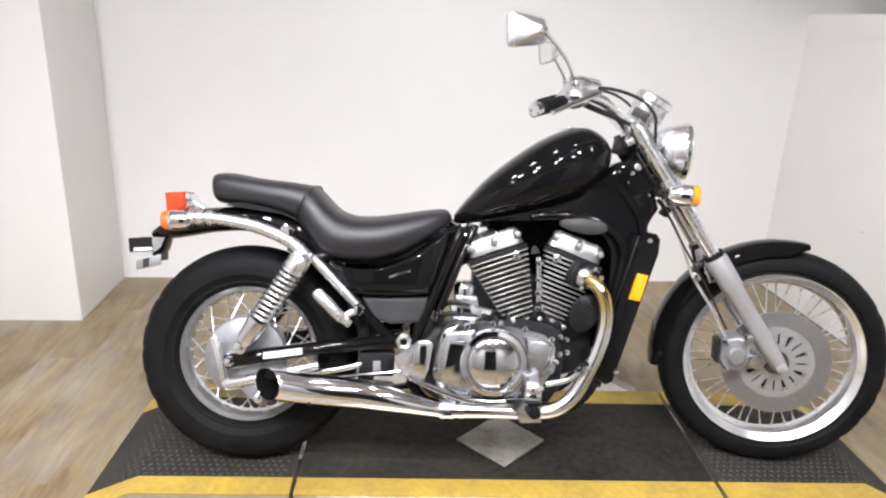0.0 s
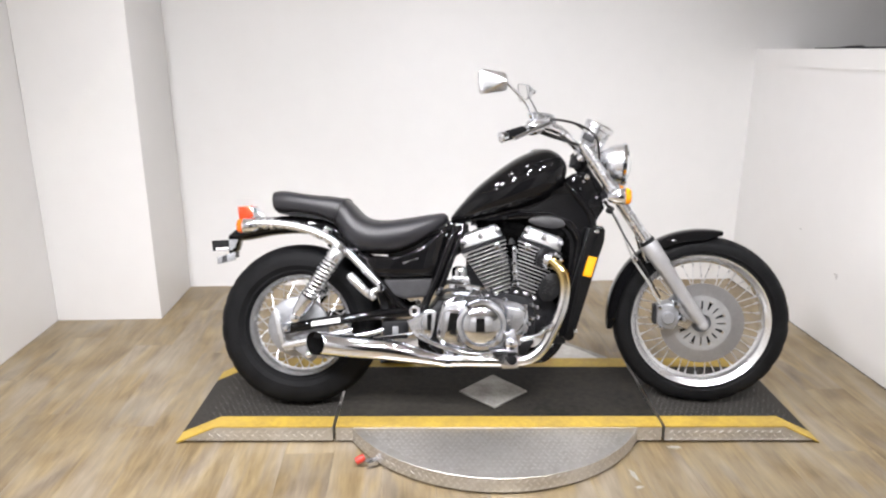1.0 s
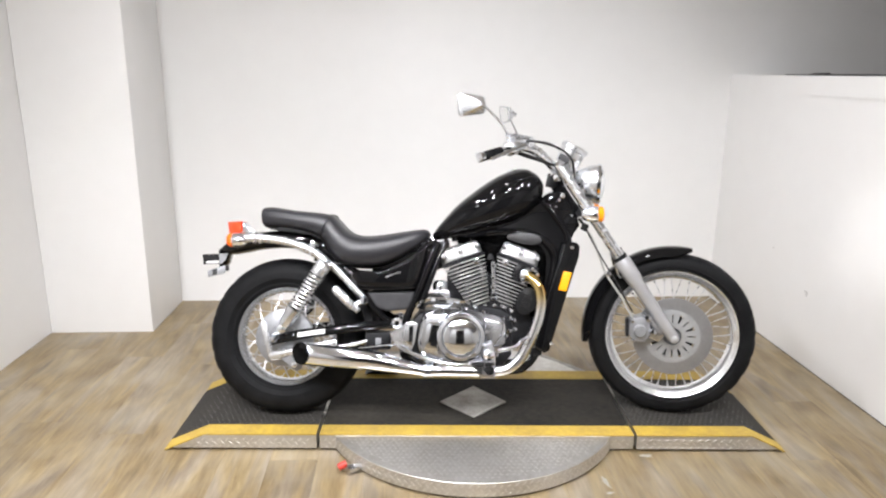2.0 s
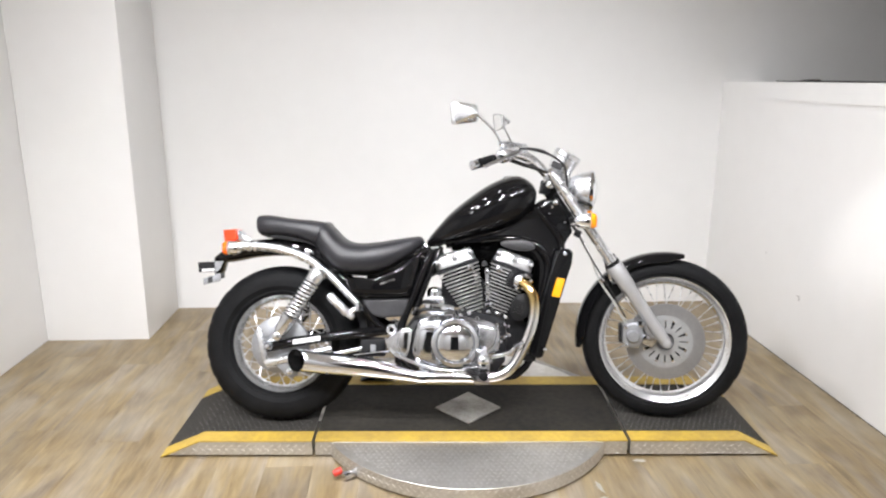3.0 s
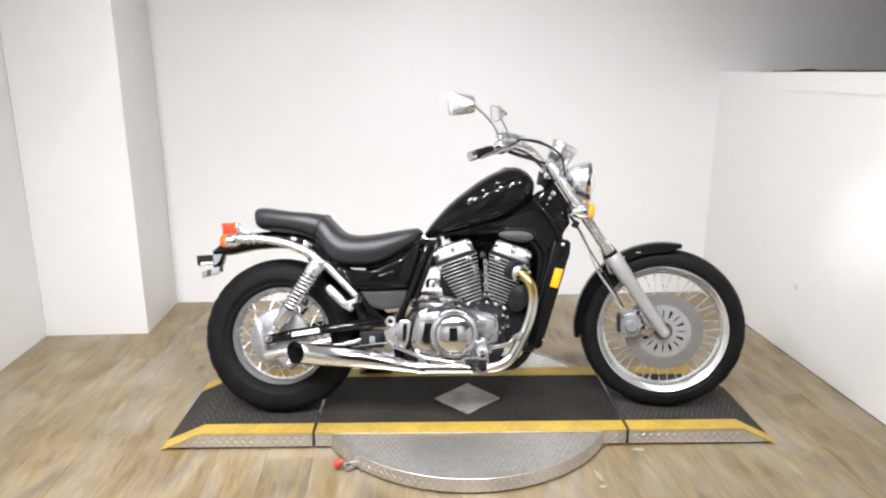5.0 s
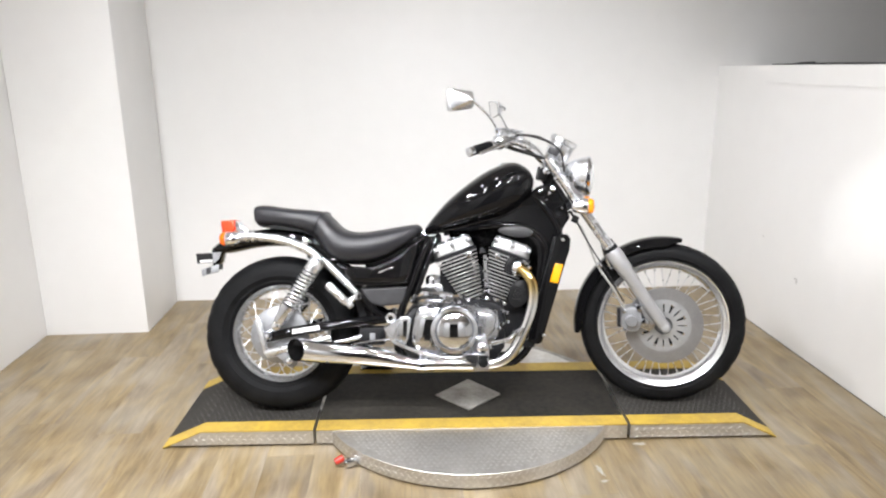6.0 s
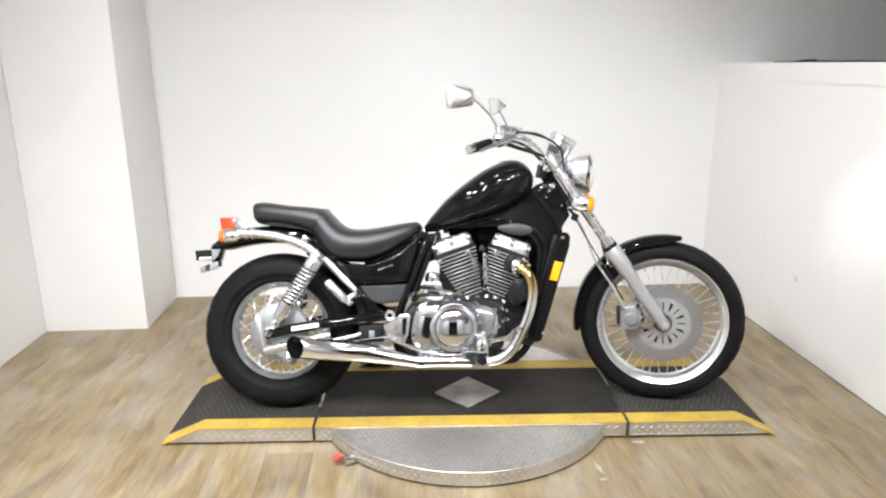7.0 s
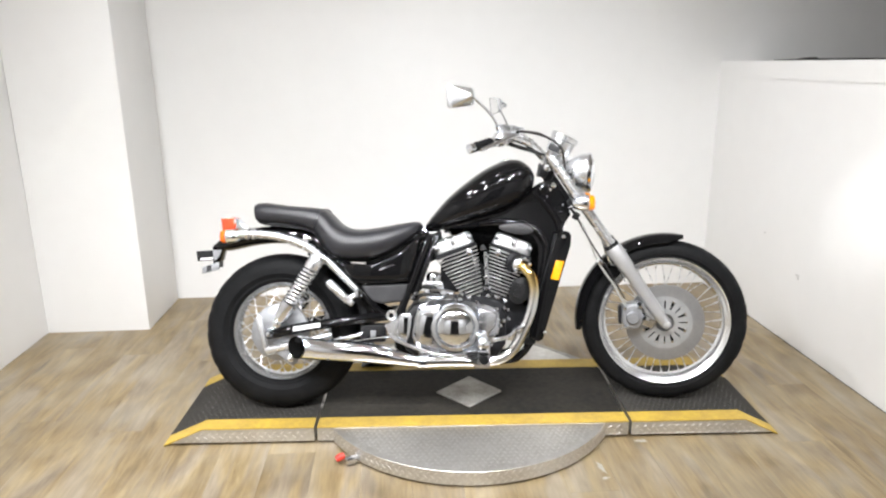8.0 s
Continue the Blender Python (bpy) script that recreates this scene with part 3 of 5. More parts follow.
part("base_plate", prism([(0.14, 0.44), (1.345, 0.44), (1.345, 0.56), (1.14, 0.783), (0.345, 0.783), (0.14, 0.56)], 0.0005, 0.009), PLATE, table, "flat aluminium base plate", pose(0, 0, 0, 90, 0, 0) @ Matrix.Diagonal((1, 1, -1, 1)) @ pose(0, 0, 0))
# diamond-shaped plate on the deck
bm = bmesh.new()
zt = H + 0.001
pts = [(0.630, 0.091), (0.765, -0.043), (0.907, 0.093), (0.777, 0.237)]
low = [bm.verts.new((x, y, zt)) for x, y in pts]
top = [bm.verts.new((x, y, zt + 0.007)) for x, y in pts]
bm.faces.new(low[::-1])
bm.faces.new(top)
for i in range(4):
    bm.faces.new((low[i], low[(i + 1) % 4], top[(i + 1) % 4], top[i]))
bmesh.ops.bevel(bm, geom=bm.edges[:], offset=0.0012, segments=1, affect="EDGES")
tagged(part("diamond_plate", bm, PLATE, None), "scuffed bare steel diamond-shaped plate on the deck", "plate")

# ---- the motorcycle ----
# built along its own axes: x ahead from the rear axle, y to its left, z up from the tyre's foot
bike = group_of("motorcycle", None, pose(0.012, 0.008, H + 0.002, -15.5, 0, 0))
tagged(bike, "black and chrome cruiser motorcycle leaning on its side stand", "motorcycle")
WB, RF, RR, RAKE = 1.557, 0.33, 0.312, 34.0
AXIS = Vector((math.sin(radians(RAKE)), 0, -math.cos(radians(RAKE))))
AHEAD = Vector((math.cos(radians(RAKE)), 0, math.sin(radians(RAKE))))
HUB = Vector((WB, 0, RF))
PIVOT = HUB - AHEAD * 0.05
STEER = Matrix.Translation(PIVOT) @ Matrix.Rotation(radians(12.5), 4, AXIS) @ Matrix.Translation(-PIVOT)


def tyre_mesh(r, w, bead, n=192):
    """A tyre whose shoulder blocks are cut by cross grooves; its axle lies on y."""
    prof = [(bead, -0.62 * w), (bead + 0.009, -0.80 * w), (bead + 0.012, -0.83 * w), (bead + 0.016, -0.84 * w), (bead + 0.018, -0.83 * w), (bead + 0.3 * (r - bead), -0.965 * w), (bead + 0.32 * (r - bead), -0.99 * w), (bead + 0.35 * (r - bead), -0.985 * w), (bead + 0.45 * (r - bead), -w), (bead + 0.7 * (r - bead), -0.93 * w), (bead + 0.86 * (r - bead), -0.72 * w), (bead + 0.95 * (r - bead), -0.46 * w), (r - 0.0015, -0.2 * w), (r, 0)]
    prof = prof + [(q, -h) for q, h in prof[-2::-1]]
    rings = []
    for q, h in prof:
        ring = []
        for j in range(n):
            a = math.tau * j / n
            cut = 0.0028 if (j % 8 in (0, 1) and bead + 0.8 * (r - bead) < q < r - 0.001) else 0
            ring.append(((q - cut) * math.cos(a + h * 1.2), h, (q - cut) * math.sin(a + h * 1.2)))
        rings.append(ring)
    bm = bmesh.new()
    bridge(bm, rings + [[(bead * math.cos(math.tau * j / n), 0.6 * w, bead * math.sin(math.tau * j / n)) for j in range(n)], [(bead * math.cos(math.tau * j / n), -0.6 * w, bead * math.sin(math.tau * j / n)) for j in range(n)]], caps=False)
    return bm


def rim_mesh(r, w):
    """A chromed steel rim: rolled lips, side wells and a raised middle for the nipples."""
    half = [(r, -w), (r - 0.003, -w - 0.003), (r - 0.007, -w - 0.001), (r - 0.009, -0.93 * w), (r - 0.022, -0.78 * w), (r - 0.026, -0.66 * w), (r - 0.034, -0.25 * w), (r - 0.035, 0)]
    prof = half + [(q, -h) for q, h in half[-2::-1]] + [(r - 0.004, 0.85 * w), (r - 0.024, 0.3 * w), (r - 0.024, -0.3 * w), (r - 0.004, -0.85 * w)]
    return lathe(prof, 96, m=AX_Y, closed=True)


def spokes(parent, r_hub, y_hub, r_rim, count, name="spoke"):
    """Crossed wire spokes with nipples, every one its own object on one of four meshes."""
    for side in (-1, 1):
        for lean in (-1, 1):
            a = lean * 0.62
            p = Vector((r_hub * math.sin(a), side * y_hub, r_hub * math.cos(a)))
            q = Vector((0, side * 0.006, r_rim))
            bm = tube([p, p.lerp(q, 0.93)], 0.0018, 6)
            tube([p.lerp(q, 0.93), q], 0.0036, 6, bm=bm)
            first = part(name, bm, SPOKE, parent)
            step = 360 / (count // 4)
            shift = (0 if lean > 0 else step * 0.30) + (0 if side > 0 else step * 0.5)
            first.matrix_basis = pose(0, 0, 0, 0, shift, 0)
            for i in range(1, count // 4):
                shared(name, first.data, parent, pose(0, 0, 0, 0, shift + i * step, 0))


BUFFED = material("buffed_steel", (0.90, 0.915, 0.94), (0.80, 0.815, 0.84), 30, 0.18, 0.32, 0.95)
# wheels
front = group_of("front_wheel", bike, STEER @ Matrix.Translation(HUB))
part("tyre", tyre_mesh(RF, 0.052, 0.25), RUBBER, front, "black road tyre")
part("rim", rim_mesh(0.262, 0.040), RIM, front, "chrome steel rim")
part("hub", lathe([(0.012, -0.07), (0.03, -0.068), (0.05, -0.055), (0.052, -0.04), (0.03, -0.03), (0.028, 0.03), (0.045, 0.04), (0.045, 0.05), (0.02, 0.06), (0.012, 0.07)], 40, m=AX_Y), ALLOY, front, "silver alloy hub")
spokes(front, 0.043, 0.036, 0.229, 40)
disc = part("brake_disc", lathe([(0.154, -0.0025), (0.155, -0.0015), (0.155, 0.0015), (0.154, 0.0025), (0.106, 0.0025), (0.106, -0.0025)], 72, m=pose(0, -0.066, 0) @ AX_Y, closed=True), STEEL, front, "brushed steel brake disc")
DISC_ALLOY = material("pale_disc_alloy", (0.52, 0.53, 0.54), (0.42, 0.43, 0.44), 25, 0.4, 0.5, 0.7, bump=0.06, bump_scale=200)
part("disc_ring", lathe([(0.055, -0.004), (0.055, 0.004), (0.036, 0.004), (0.036, -0.004)], 40, m=pose(0, -0.066, 0) @ AX_Y, closed=True), DISC_ALLOY, disc)
part("disc_ring", lathe([(0.1075, -0.003), (0.1075, 0.003), (0.090, 0.003), (0.090, -0.003)], 64, m=pose(0, -0.0665, 0) @ AX_Y, closed=True), DISC_ALLOY, disc)
# added ring: its black stands in for the darkness in the open slots
part("slot_backing", lathe([(0.084, -0.001), (0.084, 0.001), (0.04, 0.001), (0.04, -0.001)], 48, m=pose(0, -0.0585, 0) @ AX_Y, closed=True), BLACK_METAL, disc, "black ring added behind the slots to darken them")
# webs leave a narrow and a wide slot in turn
for flip in (1, -1):
    web = [(r * math.sin(radians(a)) * flip, r * math.cos(radians(a))) for r, a in ((0.053, 2.8), (0.072, 2.2), (0.092, 1.7), (0.092, 17.5), (0.072, 18.6), (0.053, 19.6))]
    arm = part("disc_arm", prism(web, -0.003, 0.003), DISC_ALLOY, disc)
    arm.matrix_basis = pose(0, -0.066, 0)
    for i in range(1, 8):
        shared("disc_arm", arm.data, disc, pose(0, -0.066, 0, 0, i * 45, 0))

rear = group_of("rear_wheel", bike, Matrix.Translation((0, 0, RR - 0.002)))
part("tyre", tyre_mesh(RR, 0.074, 0.196), RUBBER, rear, "wide black road tyre")
part("rim", rim_mesh(0.209, 0.050), RIM, rear, "chrome steel rim")
part("hub", lathe([(0.015, 0.108), (0.05, 0.107), (0.055, 0.102), (0.104, 0.098), (0.113, 0.092), (0.115, 0.07), (0.095, 0.048), (0.085, -0.04), (0.09, -0.06), (0.05, -0.075), (0.015, -0.085)], 56, m=AX_Y), ALLOY, rear, "silver drum brake hub")
spokes(rear, 0.098, 0.046, 0.176, 40)
part("brake_arm", prism([(-0.084, 0.064), (-0.070, 0.074), (-0.058, 0.062), (-0.030, -0.060), (-0.036, -0.074), (-0.050, -0.070)], -0.146, -0.134, 0.004), BUFFED, rear, "chromed brake lever arm")

POLISHED = material("polished_alloy", (0.80, 0.815, 0.84), (0.66, 0.675, 0.70), 8, 0.2, 0.32, 0.9)
# front fork
fork = group_of("front_fork", bike)
LEG_Y = 0.102
leg_low, leg_mid, leg_top = HUB + AXIS * 0.012, HUB - AXIS * 0.375, HUB - AXIS * 0.82
for s in (-1, 1):
    off = Vector((0, s * LEG_Y, 0))
    part("lower_leg", tube([leg_low + off - AXIS * 0.0, leg_low + off - AXIS * 0.02, leg_low + off - AXIS * 0.09, leg_mid + off + AXIS * 0.11, leg_mid + off + AXIS * 0.10, leg_mid + off + AXIS * 0.012, leg_mid + off], [0.016, 0.021, 0.024, 0.0265, 0.031, 0.033, 0.029], 24), SILVER, fork, "silver painted fork leg", STEER)
    part("dust_seal", tube([leg_mid + off + AXIS * 0.004, leg_mid + off - AXIS * 0.014], 0.0285, 24), RUBBER, fork, "", STEER)
    part("fork_tube", tube([leg_mid + off, leg_top + off], 0.0205, 24), BUFFED, fork, "chrome fork tube", STEER)
    part("fork_cap", lathe([(0.02, 0), (0.022, 0.006), (0.014, 0.012), (0.012, 0.018)], 20, m=along(leg_top + off, leg_top + off - AXIS)), CHROME, fork, "", STEER)
    part("axle_nut", lathe([(0.012, -0.02), (0.016, -0.016), (0.016, 0.012), (0.010, 0.016)], 6 if s > 0 else 24, m=Matrix.Translation(HUB + off * 1.06) @ AX_Y), SILVER, fork, "", STEER)
for d, w, nm in ((0.785, 0.040, "upper_clamp"), (0.615, 0.045, "lower_clamp")):
    c = HUB - AXIS * d - AHEAD * 0.025
    bm = block((0.046, 0.205, w * 0.55), 0.010, Matrix.Translation(c) @ pose(0, 0, 0, 0, -RAKE, 0))
    part(nm, bm, POLISHED if d > 0.7 else BLACK_METAL, fork, "", STEER)
    for s in (-1, 1):
        cc = HUB - AXIS * d + Vector((0, s * LEG_Y, 0))
        part("clamp_collar", tube([cc + AXIS * w * 0.5, cc - AXIS * w * 0.5], 0.0255, 24), POLISHED, fork, "", STEER)
part("steering_stem", tube([HUB - AXIS * 0.60 - AHEAD * 0.05, HUB - AXIS * 0.77 - AHEAD * 0.05], 0.026, 20), BLACK_METAL, bike)
lock = part("steering_lock", block((0.040, 0.05, 0.044), 0.006, pose(1.066, -0.03, 0.942, 0, 12, 0)), BLACK_METAL, bike, "black ribbed steering lock")
for i in range(3):
    part("lock_rib", block((0.006, 0.052, 0.010), 0.002, pose(1.054 + i * 0.014, -0.03, 0.970 - i * 0.003, 0, 12, 0)), BLACK_METAL, lock)

# front fender: a curved skin that hugs the tyre
rings, thick = [], 0.003
for i in range(33):
    a = radians(78 + (187 - 78) * i / 32)
    end = min(1.0, 0.35 + i / 5, 0.5 + (32 - i) / 5)
    outer, inner = [], []
    for j in range(13):
        u = (j / 6 - 1)
        depth = 0.036 * end * abs(u) ** 2.6
        y = 0.066 * end ** 0.6 * math.copysign(abs(u) ** 0.8, u)
        outer.append(HUB + Vector(((0.357 - depth) * math.cos(a), y, (0.357 - depth) * math.sin(a))))
        inner.append(HUB + Vector(((0.357 - thick - depth) * math.cos(a), y * 0.96, (0.357 - thick - depth) * math.sin(a))))
    rings.append(outer + inner[::-1])
bm = bmesh.new()
bridge(bm, rings)
fender = part("front_fender", bm, BLACK, bike, "black gloss front fender", STEER)
for s in (-1, 1):
    part("fender_stay", tube([HUB + Vector((-0.17, s * 0.066, 0.262)), HUB + Vector((-0.21, s * 0.076, 0.235)), HUB + Vector((-0.235, s * 0.085, 0.32))], 0.006, 8, 3), CHROME, fender, "chrome fender stay", STEER)

# brake caliper behind the leg and its hose
caliper = group_of("brake_caliper", bike)
cc = Vector((1.418, -0.078, 0.362))
part("caliper_body", prism([(1.385, 0.405), (1.43, 0.418), (1.462, 0.40), (1.468, 0.345), (1.445, 0.312), (1.40, 0.315), (1.382, 0.345)], -0.125, -0.045, 0.010, 3), ALLOY, caliper, "silver brake caliper", STEER)
part("pad_edge", prism([(1.372, 0.40), (1.382, 0.405), (1.384, 0.33), (1.372, 0.335)], -0.115, -0.06, 0.002), BLACK_METAL, caliper, "black brake pad", STEER)
part("piston_cover", lathe([(0.026, 0), (0.026, 0.012), (0.021, 0.018), (0.005, 0.019)], 32, m=Matrix.Translation((1.425, -0.122, 0.360)) @ AX_Y), ALLOY, caliper, "", STEER)
for x, z, r in ((1.455, 0.412, 0.015), (1.475, 0.355, 0.016), (1.395, 0.400, 0.008), (1.40, 0.322, 0.008)):
    part("bolt", lathe([(r, 0), (r, 0.012), (r * 0.8, 0.018), (0.002, 0.019)], 16, m=Matrix.Translation((x, -0.118, z)) @ AX_Y), CHROME, caliper, "", STEER)
part("caliper_bracket", prism([(1.44, 0.43), (1.49, 0.40), (1.53, 0.345), (1.50, 0.31), (1.455, 0.33)], -0.095, -0.085, 0.003), CHROME_WORN, caliper, "", STEER)
part("brake_hose", tube([(1.212, -0.075, 0.755), (1.236, -0.09, 0.72), (1.262, -0.10, 0.655), (1.287, -0.108, 0.59), (1.318, -0.112, 0.540), (1.352, -0.112, 0.49), (1.375, -0.108, 0.445), (1.40, -0.10, 0.405)], 0.0042, 8, 5), CLEAR_HOSE, bike, "pale braided brake hose", STEER)
part("brake_hose", tube([(1.180, -0.08, 0.80), (1.205, -0.085, 0.77), (1.212, -0.075, 0.755)], 0.006, 8, 4), HOSE, bike, "black brake hose", STEER)
part("cable", tube([(1.188, -0.092, 0.80), (1.232, -0.112, 0.715), (1.285, -0.122, 0.625), (1.335, -0.126, 0.545), (1.372, -0.122, 0.475), (1.395, -0.112, 0.435)], 0.003, 8, 4), HOSE, bike, "black speedometer cable", STEER)
part("hose_clip", block((0.022, 0.03, 0.016), 0.004, pose(1.300, -0.112, 0.585, 0, 34, 0)), CHROME_WORN, bike, "silver hose clip", STEER)
part("hose_joint", block((0.026, 0.025, 0.03), 0.005, pose(1.205, -0.07, 0.765, 0, 30, 0)), BLACK_METAL, bike, "", STEER)

# headlight
head = group_of("headlight", bike)
HC = Matrix.Translation((1.250, 0, 0.937)) @ pose(0, 0, 0, 0, 2, 0) @ AX_X
part("lamp_shell", lathe([(0.012, -0.092), (0.034, -0.088), (0.056, -0.070), (0.070, -0.042), (0.077, -0.012), (0.079, 0.0), (0.074, 0.004)], 56, m=HC), BUFFED, head, "chrome headlight shell", STEER)
part("lamp_ring", lathe([(0.079, 0.0), (0.083, 0.004), (0.083, 0.014), (0.078, 0.019), (0.073, 0.016), (0.073, 0.002)], 56, m=HC, closed=True), CHROME, head, "chrome headlight ring", STEER)
part("lens", lathe([(0.0735, 0.008), (0.072, 0.016), (0.055, 0.026), (0.03, 0.032), (0.004, 0.034)], 48, m=HC), LENS_GLASS, head, "fluted clear glass lens", STEER)
part("lamp_bracket", tube([(1.20, 0, 0.865), (1.225, 0, 0.84), (1.235, 0, 0.858)], 0.012, 10, 3), CHROME, head, "", STEER)


def bullet(name, place, turn, r, length, steer, lens=AMBER):
    """A bullet-shaped indicator: chrome body, amber lens at its wide end, stalk towards the machine."""
    g = group_of(name, bike)
    m = Matrix.Translation(place) @ turn
    part("signal_body", lathe([(0.006, -length), (r * 0.55, -length * 0.97), (r * 0.82, -length * 0.75), (r * 0.97, -length * 0.35), (r, 0), (r, 0.008), (r * 0.95, 0.010)], 36, m=m), CHROME, g, "chrome indicator body", steer)
    part("signal_lens", lathe([(r * 0.94, 0.006), (r * 0.98, 0.012), (r * 0.96, 0.022), (r * 0.75, 0.030), (0.004, 0.034)], 36, m=m), lens, g, "amber indicator lens", steer)
    s = math.copysign(1, place[1])
    mid = Vector(place) + turn.to_3x3() @ Vector((0, 0, -length * 0.45))
    part("signal_stalk", tube([mid, mid - Vector((0, s * 0.07, 0.0))], 0.009, 12), CHROME, g, "", steer)


for s in (-1, 1):
    bullet("front_indicator", (1.243, s * 0.175, 0.822), AX_X, 0.031, 0.055, STEER)
    bullet("rear_indicator", (-0.182, s * 0.145, 0.692), AX_X @ pose(0, 0, 0, 0, 180, 0), 0.0275, 0.048, None, ORANGE)

# handlebar, controls and mirrors; the bar sits slightly turned in its clamps
BAR = STEER @ Matrix.Translation((1.08, 0, 1.0)) @ Matrix.Rotation(radians(3.0), 4, "X") @ Matrix.Translation((-1.08, 0, -1.0))
bar = [(1.098, 0.045, 0.985), (1.078, 0.095, 1.004), (1.040, 0.150, 1.046), (0.998, 0.205, 1.078), (0.945, 0.262, 1.092), (0.892, 0.315, 1.078), (0.842, 0.372, 1.062), (0.815, 0.402, 1.056)]
line = [(x, -y, z) for x, y, z in bar[::-1]] + bar
part("handlebar", tube(line, 0.0142, 16, 5), BUFFED, bike, "chrome pull-back handlebar", BAR)
for s in (-1, 1):
    part("bar_riser", tube([(1.112, s * 0.05, 0.965), (1.098, s * 0.05, 0.994)], 0.020, 16), POLISHED, bike, "", BAR)
    def at(u, s=s):
        p, q = Vector(bar[5]), Vector(bar[7])
        v = p.lerp(q, u)
        return Vector((v.x, s * v.y, v.z))
    grip = part("grip", tube([at(0.05), at(0.08), at(0.5), at(0.76), at(0.80)], [0.017, 0.0175, 0.0165, 0.0175, 0.016], 20), RUBBER, bike, "black rubber grip with chrome ends", BAR)
    part("grip_end", tube([at(0.80), at(0.83), at(0.98), at(1.0)], [0.0165, 0.018, 0.018, 0.012], 20), CHROME, grip, "chrome grip end", BAR)
    for u in (0.25, 0.42, 0.60):
        part("grip_band", tube([at(u), at(u + 0.02)], 0.0182, 20), RUBBER, grip, "", BAR)
    sw = part("switch_housing", tube([(0.905, s * 0.302, 1.082), (0.912, s * 0.296, 1.085), (0.938, s * 0.268, 1.092), (0.948, s * 0.258, 1.093)], [0.02, 0.027, 0.027, 0.020], 16), BUFFED, bike, "silver switch housing", BAR)
    part("switch_button", block((0.02, 0.014, 0.01), 0.003, pose(0.918, s * 0.318, 1.088)), HOSE, sw, "", BAR)
    part("switch_button", block((0.012, 0.012, 0.012), 0.003, pose(0.93, s * 0.30, 1.073)), HOSE, sw, "", BAR)
    mc = part("brake_reservoir" if s < 0 else "clutch_perch", block((0.075, 0.045, 0.036), 0.007, pose(0.948, s * 0.252, 1.112, 0, 8, -s * 42)), BUFFED, bike, "chrome lever perch and reservoir", BAR)
    part("reservoir_lid", block((0.07, 0.042, 0.006), 0.002, pose(0.945, s * 0.252, 1.134, 0, 8, -s * 42)), CHROME, mc, "", BAR)
    part("lever", tube([(0.985, s * 0.245, 1.105), (0.975, s * 0.285, 1.098), (0.945, s * 0.325, 1.087), (0.895, s * 0.375, 1.066), (0.868, s * 0.402, 1.054), (0.861, s * 0.409, 1.052)], [0.008, 0.009, 0.007, 0.006, 0.006, 0.008], 10, 4, flat=0.7), CHROME, bike, "polished lever", BAR)
    # mirror: a four-sided shell that rises to the stem's ball
    mir = group_of("mirror", bike)
    face = Matrix.Translation((0.790 if s < 0 else 0.847, s * 0.398, 1.243 if s < 0 else 1.236)) @ pose(0, 0, 0, 0, 0, s * (56 if s < 0 else 26)) @ pose(0, 0, 0, 0, -6, 0)
    tip = face @ Vector((0.036, -s * 0.026, -0.004))
    part("mirror_stem", tube([(0.915, s * 0.285, 1.115), (0.908, s * 0.300, 1.145), (0.890, s * 0.335, 1.180), Vector((0.862, s * 0.365, 1.212)).lerp(tip, 0.3), tip], 0.0048, 10, 5), CHROME, mir, "chrome mirror stem", BAR)
    part("stem_nut", tube([(0.914, s * 0.286, 1.118), (0.909, s * 0.296, 1.138)], 0.009, 6), CHROME, mir, "", BAR)
    rings = []
    for d, k in ((-0.003, 0.95), (0.0, 1.0), (0.008, 1.0), (0.012, 0.93), (0.034, 0.22), (0.036, 0.14)):
        ring = []
        for j in range(32):
            a = math.tau * j / 32
            c, q = math.cos(a), math.sin(a)
            yy = 0.052 * math.copysign(abs(c) ** 0.30, c)
            zz = 0.036 * math.copysign(abs(q) ** 0.30, q) * (1 + 0.16 * (yy / 0.052) * s)
            ring.append(Vector((d, yy * k - s * 0.031 * (1 - k), zz * k)))
        rings.append(ring)
    bm = bmesh.new()
    bridge(bm, rings)
    part("mirror_shell", bm, BUFFED, mir, "faceted chrome mirror shell", BAR @ face, 25)
    bm = bmesh.new()
    bridge(bm, [[Vector((-0.0055, p.y * 0.93, p.z * 0.93)) for p in rings[1]], [Vector((-0.001, p.y * 0.93, p.z * 0.93)) for p in rings[1]]])
    part("mirror_glass", bm, MIRROR, mir, "mirror glass", BAR @ face)
    rim = bmesh.new()
    bridge(rim, [[Vector((d, p.y * k, p.z * k)) for p in rings[1]] for d, k in ((-0.007, 0.94), (-0.007, 1.0), (-0.001, 1.02), (0.002, 1.015), (0.002, 0.94))], caps=False)
    part("mirror_rim", rim, SILVER, mir, "grey mirror edge", BAR @ face)
    part("mirror_socket", lathe([(0.003, -0.010), (0.009, -0.006), (0.011, 0.0), (0.009, 0.006), (0.003, 0.010)], 16, m=Matrix.Translation(tip)), CHROME, mir, "", BAR)

# speedometer
gauge = group_of("speedometer", bike)
gm = along((1.127, 0, 1.013), (1.127 + 0.46, 0, 1.013 + 0.89))
part("gauge_cup", lathe([(0.008, -0.02), (0.030, -0.012), (0.040, 0.01), (0.0425, 0.05), (0.0425, 0.068)], 40, m=gm @ Matrix.Diagonal((1.22, 1.22, 1, 1))), BUFFED, gauge, "chrome gauge cup", STEER)
part("gauge_ring", lathe([(0.0425, 0.062), (0.047, 0.066), (0.047, 0.082), (0.043, 0.087), (0.039, 0.086), (0.039, 0.07)], 40, m=gm @ Matrix.Diagonal((1.22, 1.22, 1, 1)), closed=True), BUFFED, gauge, "chrome gauge ring", STEER)
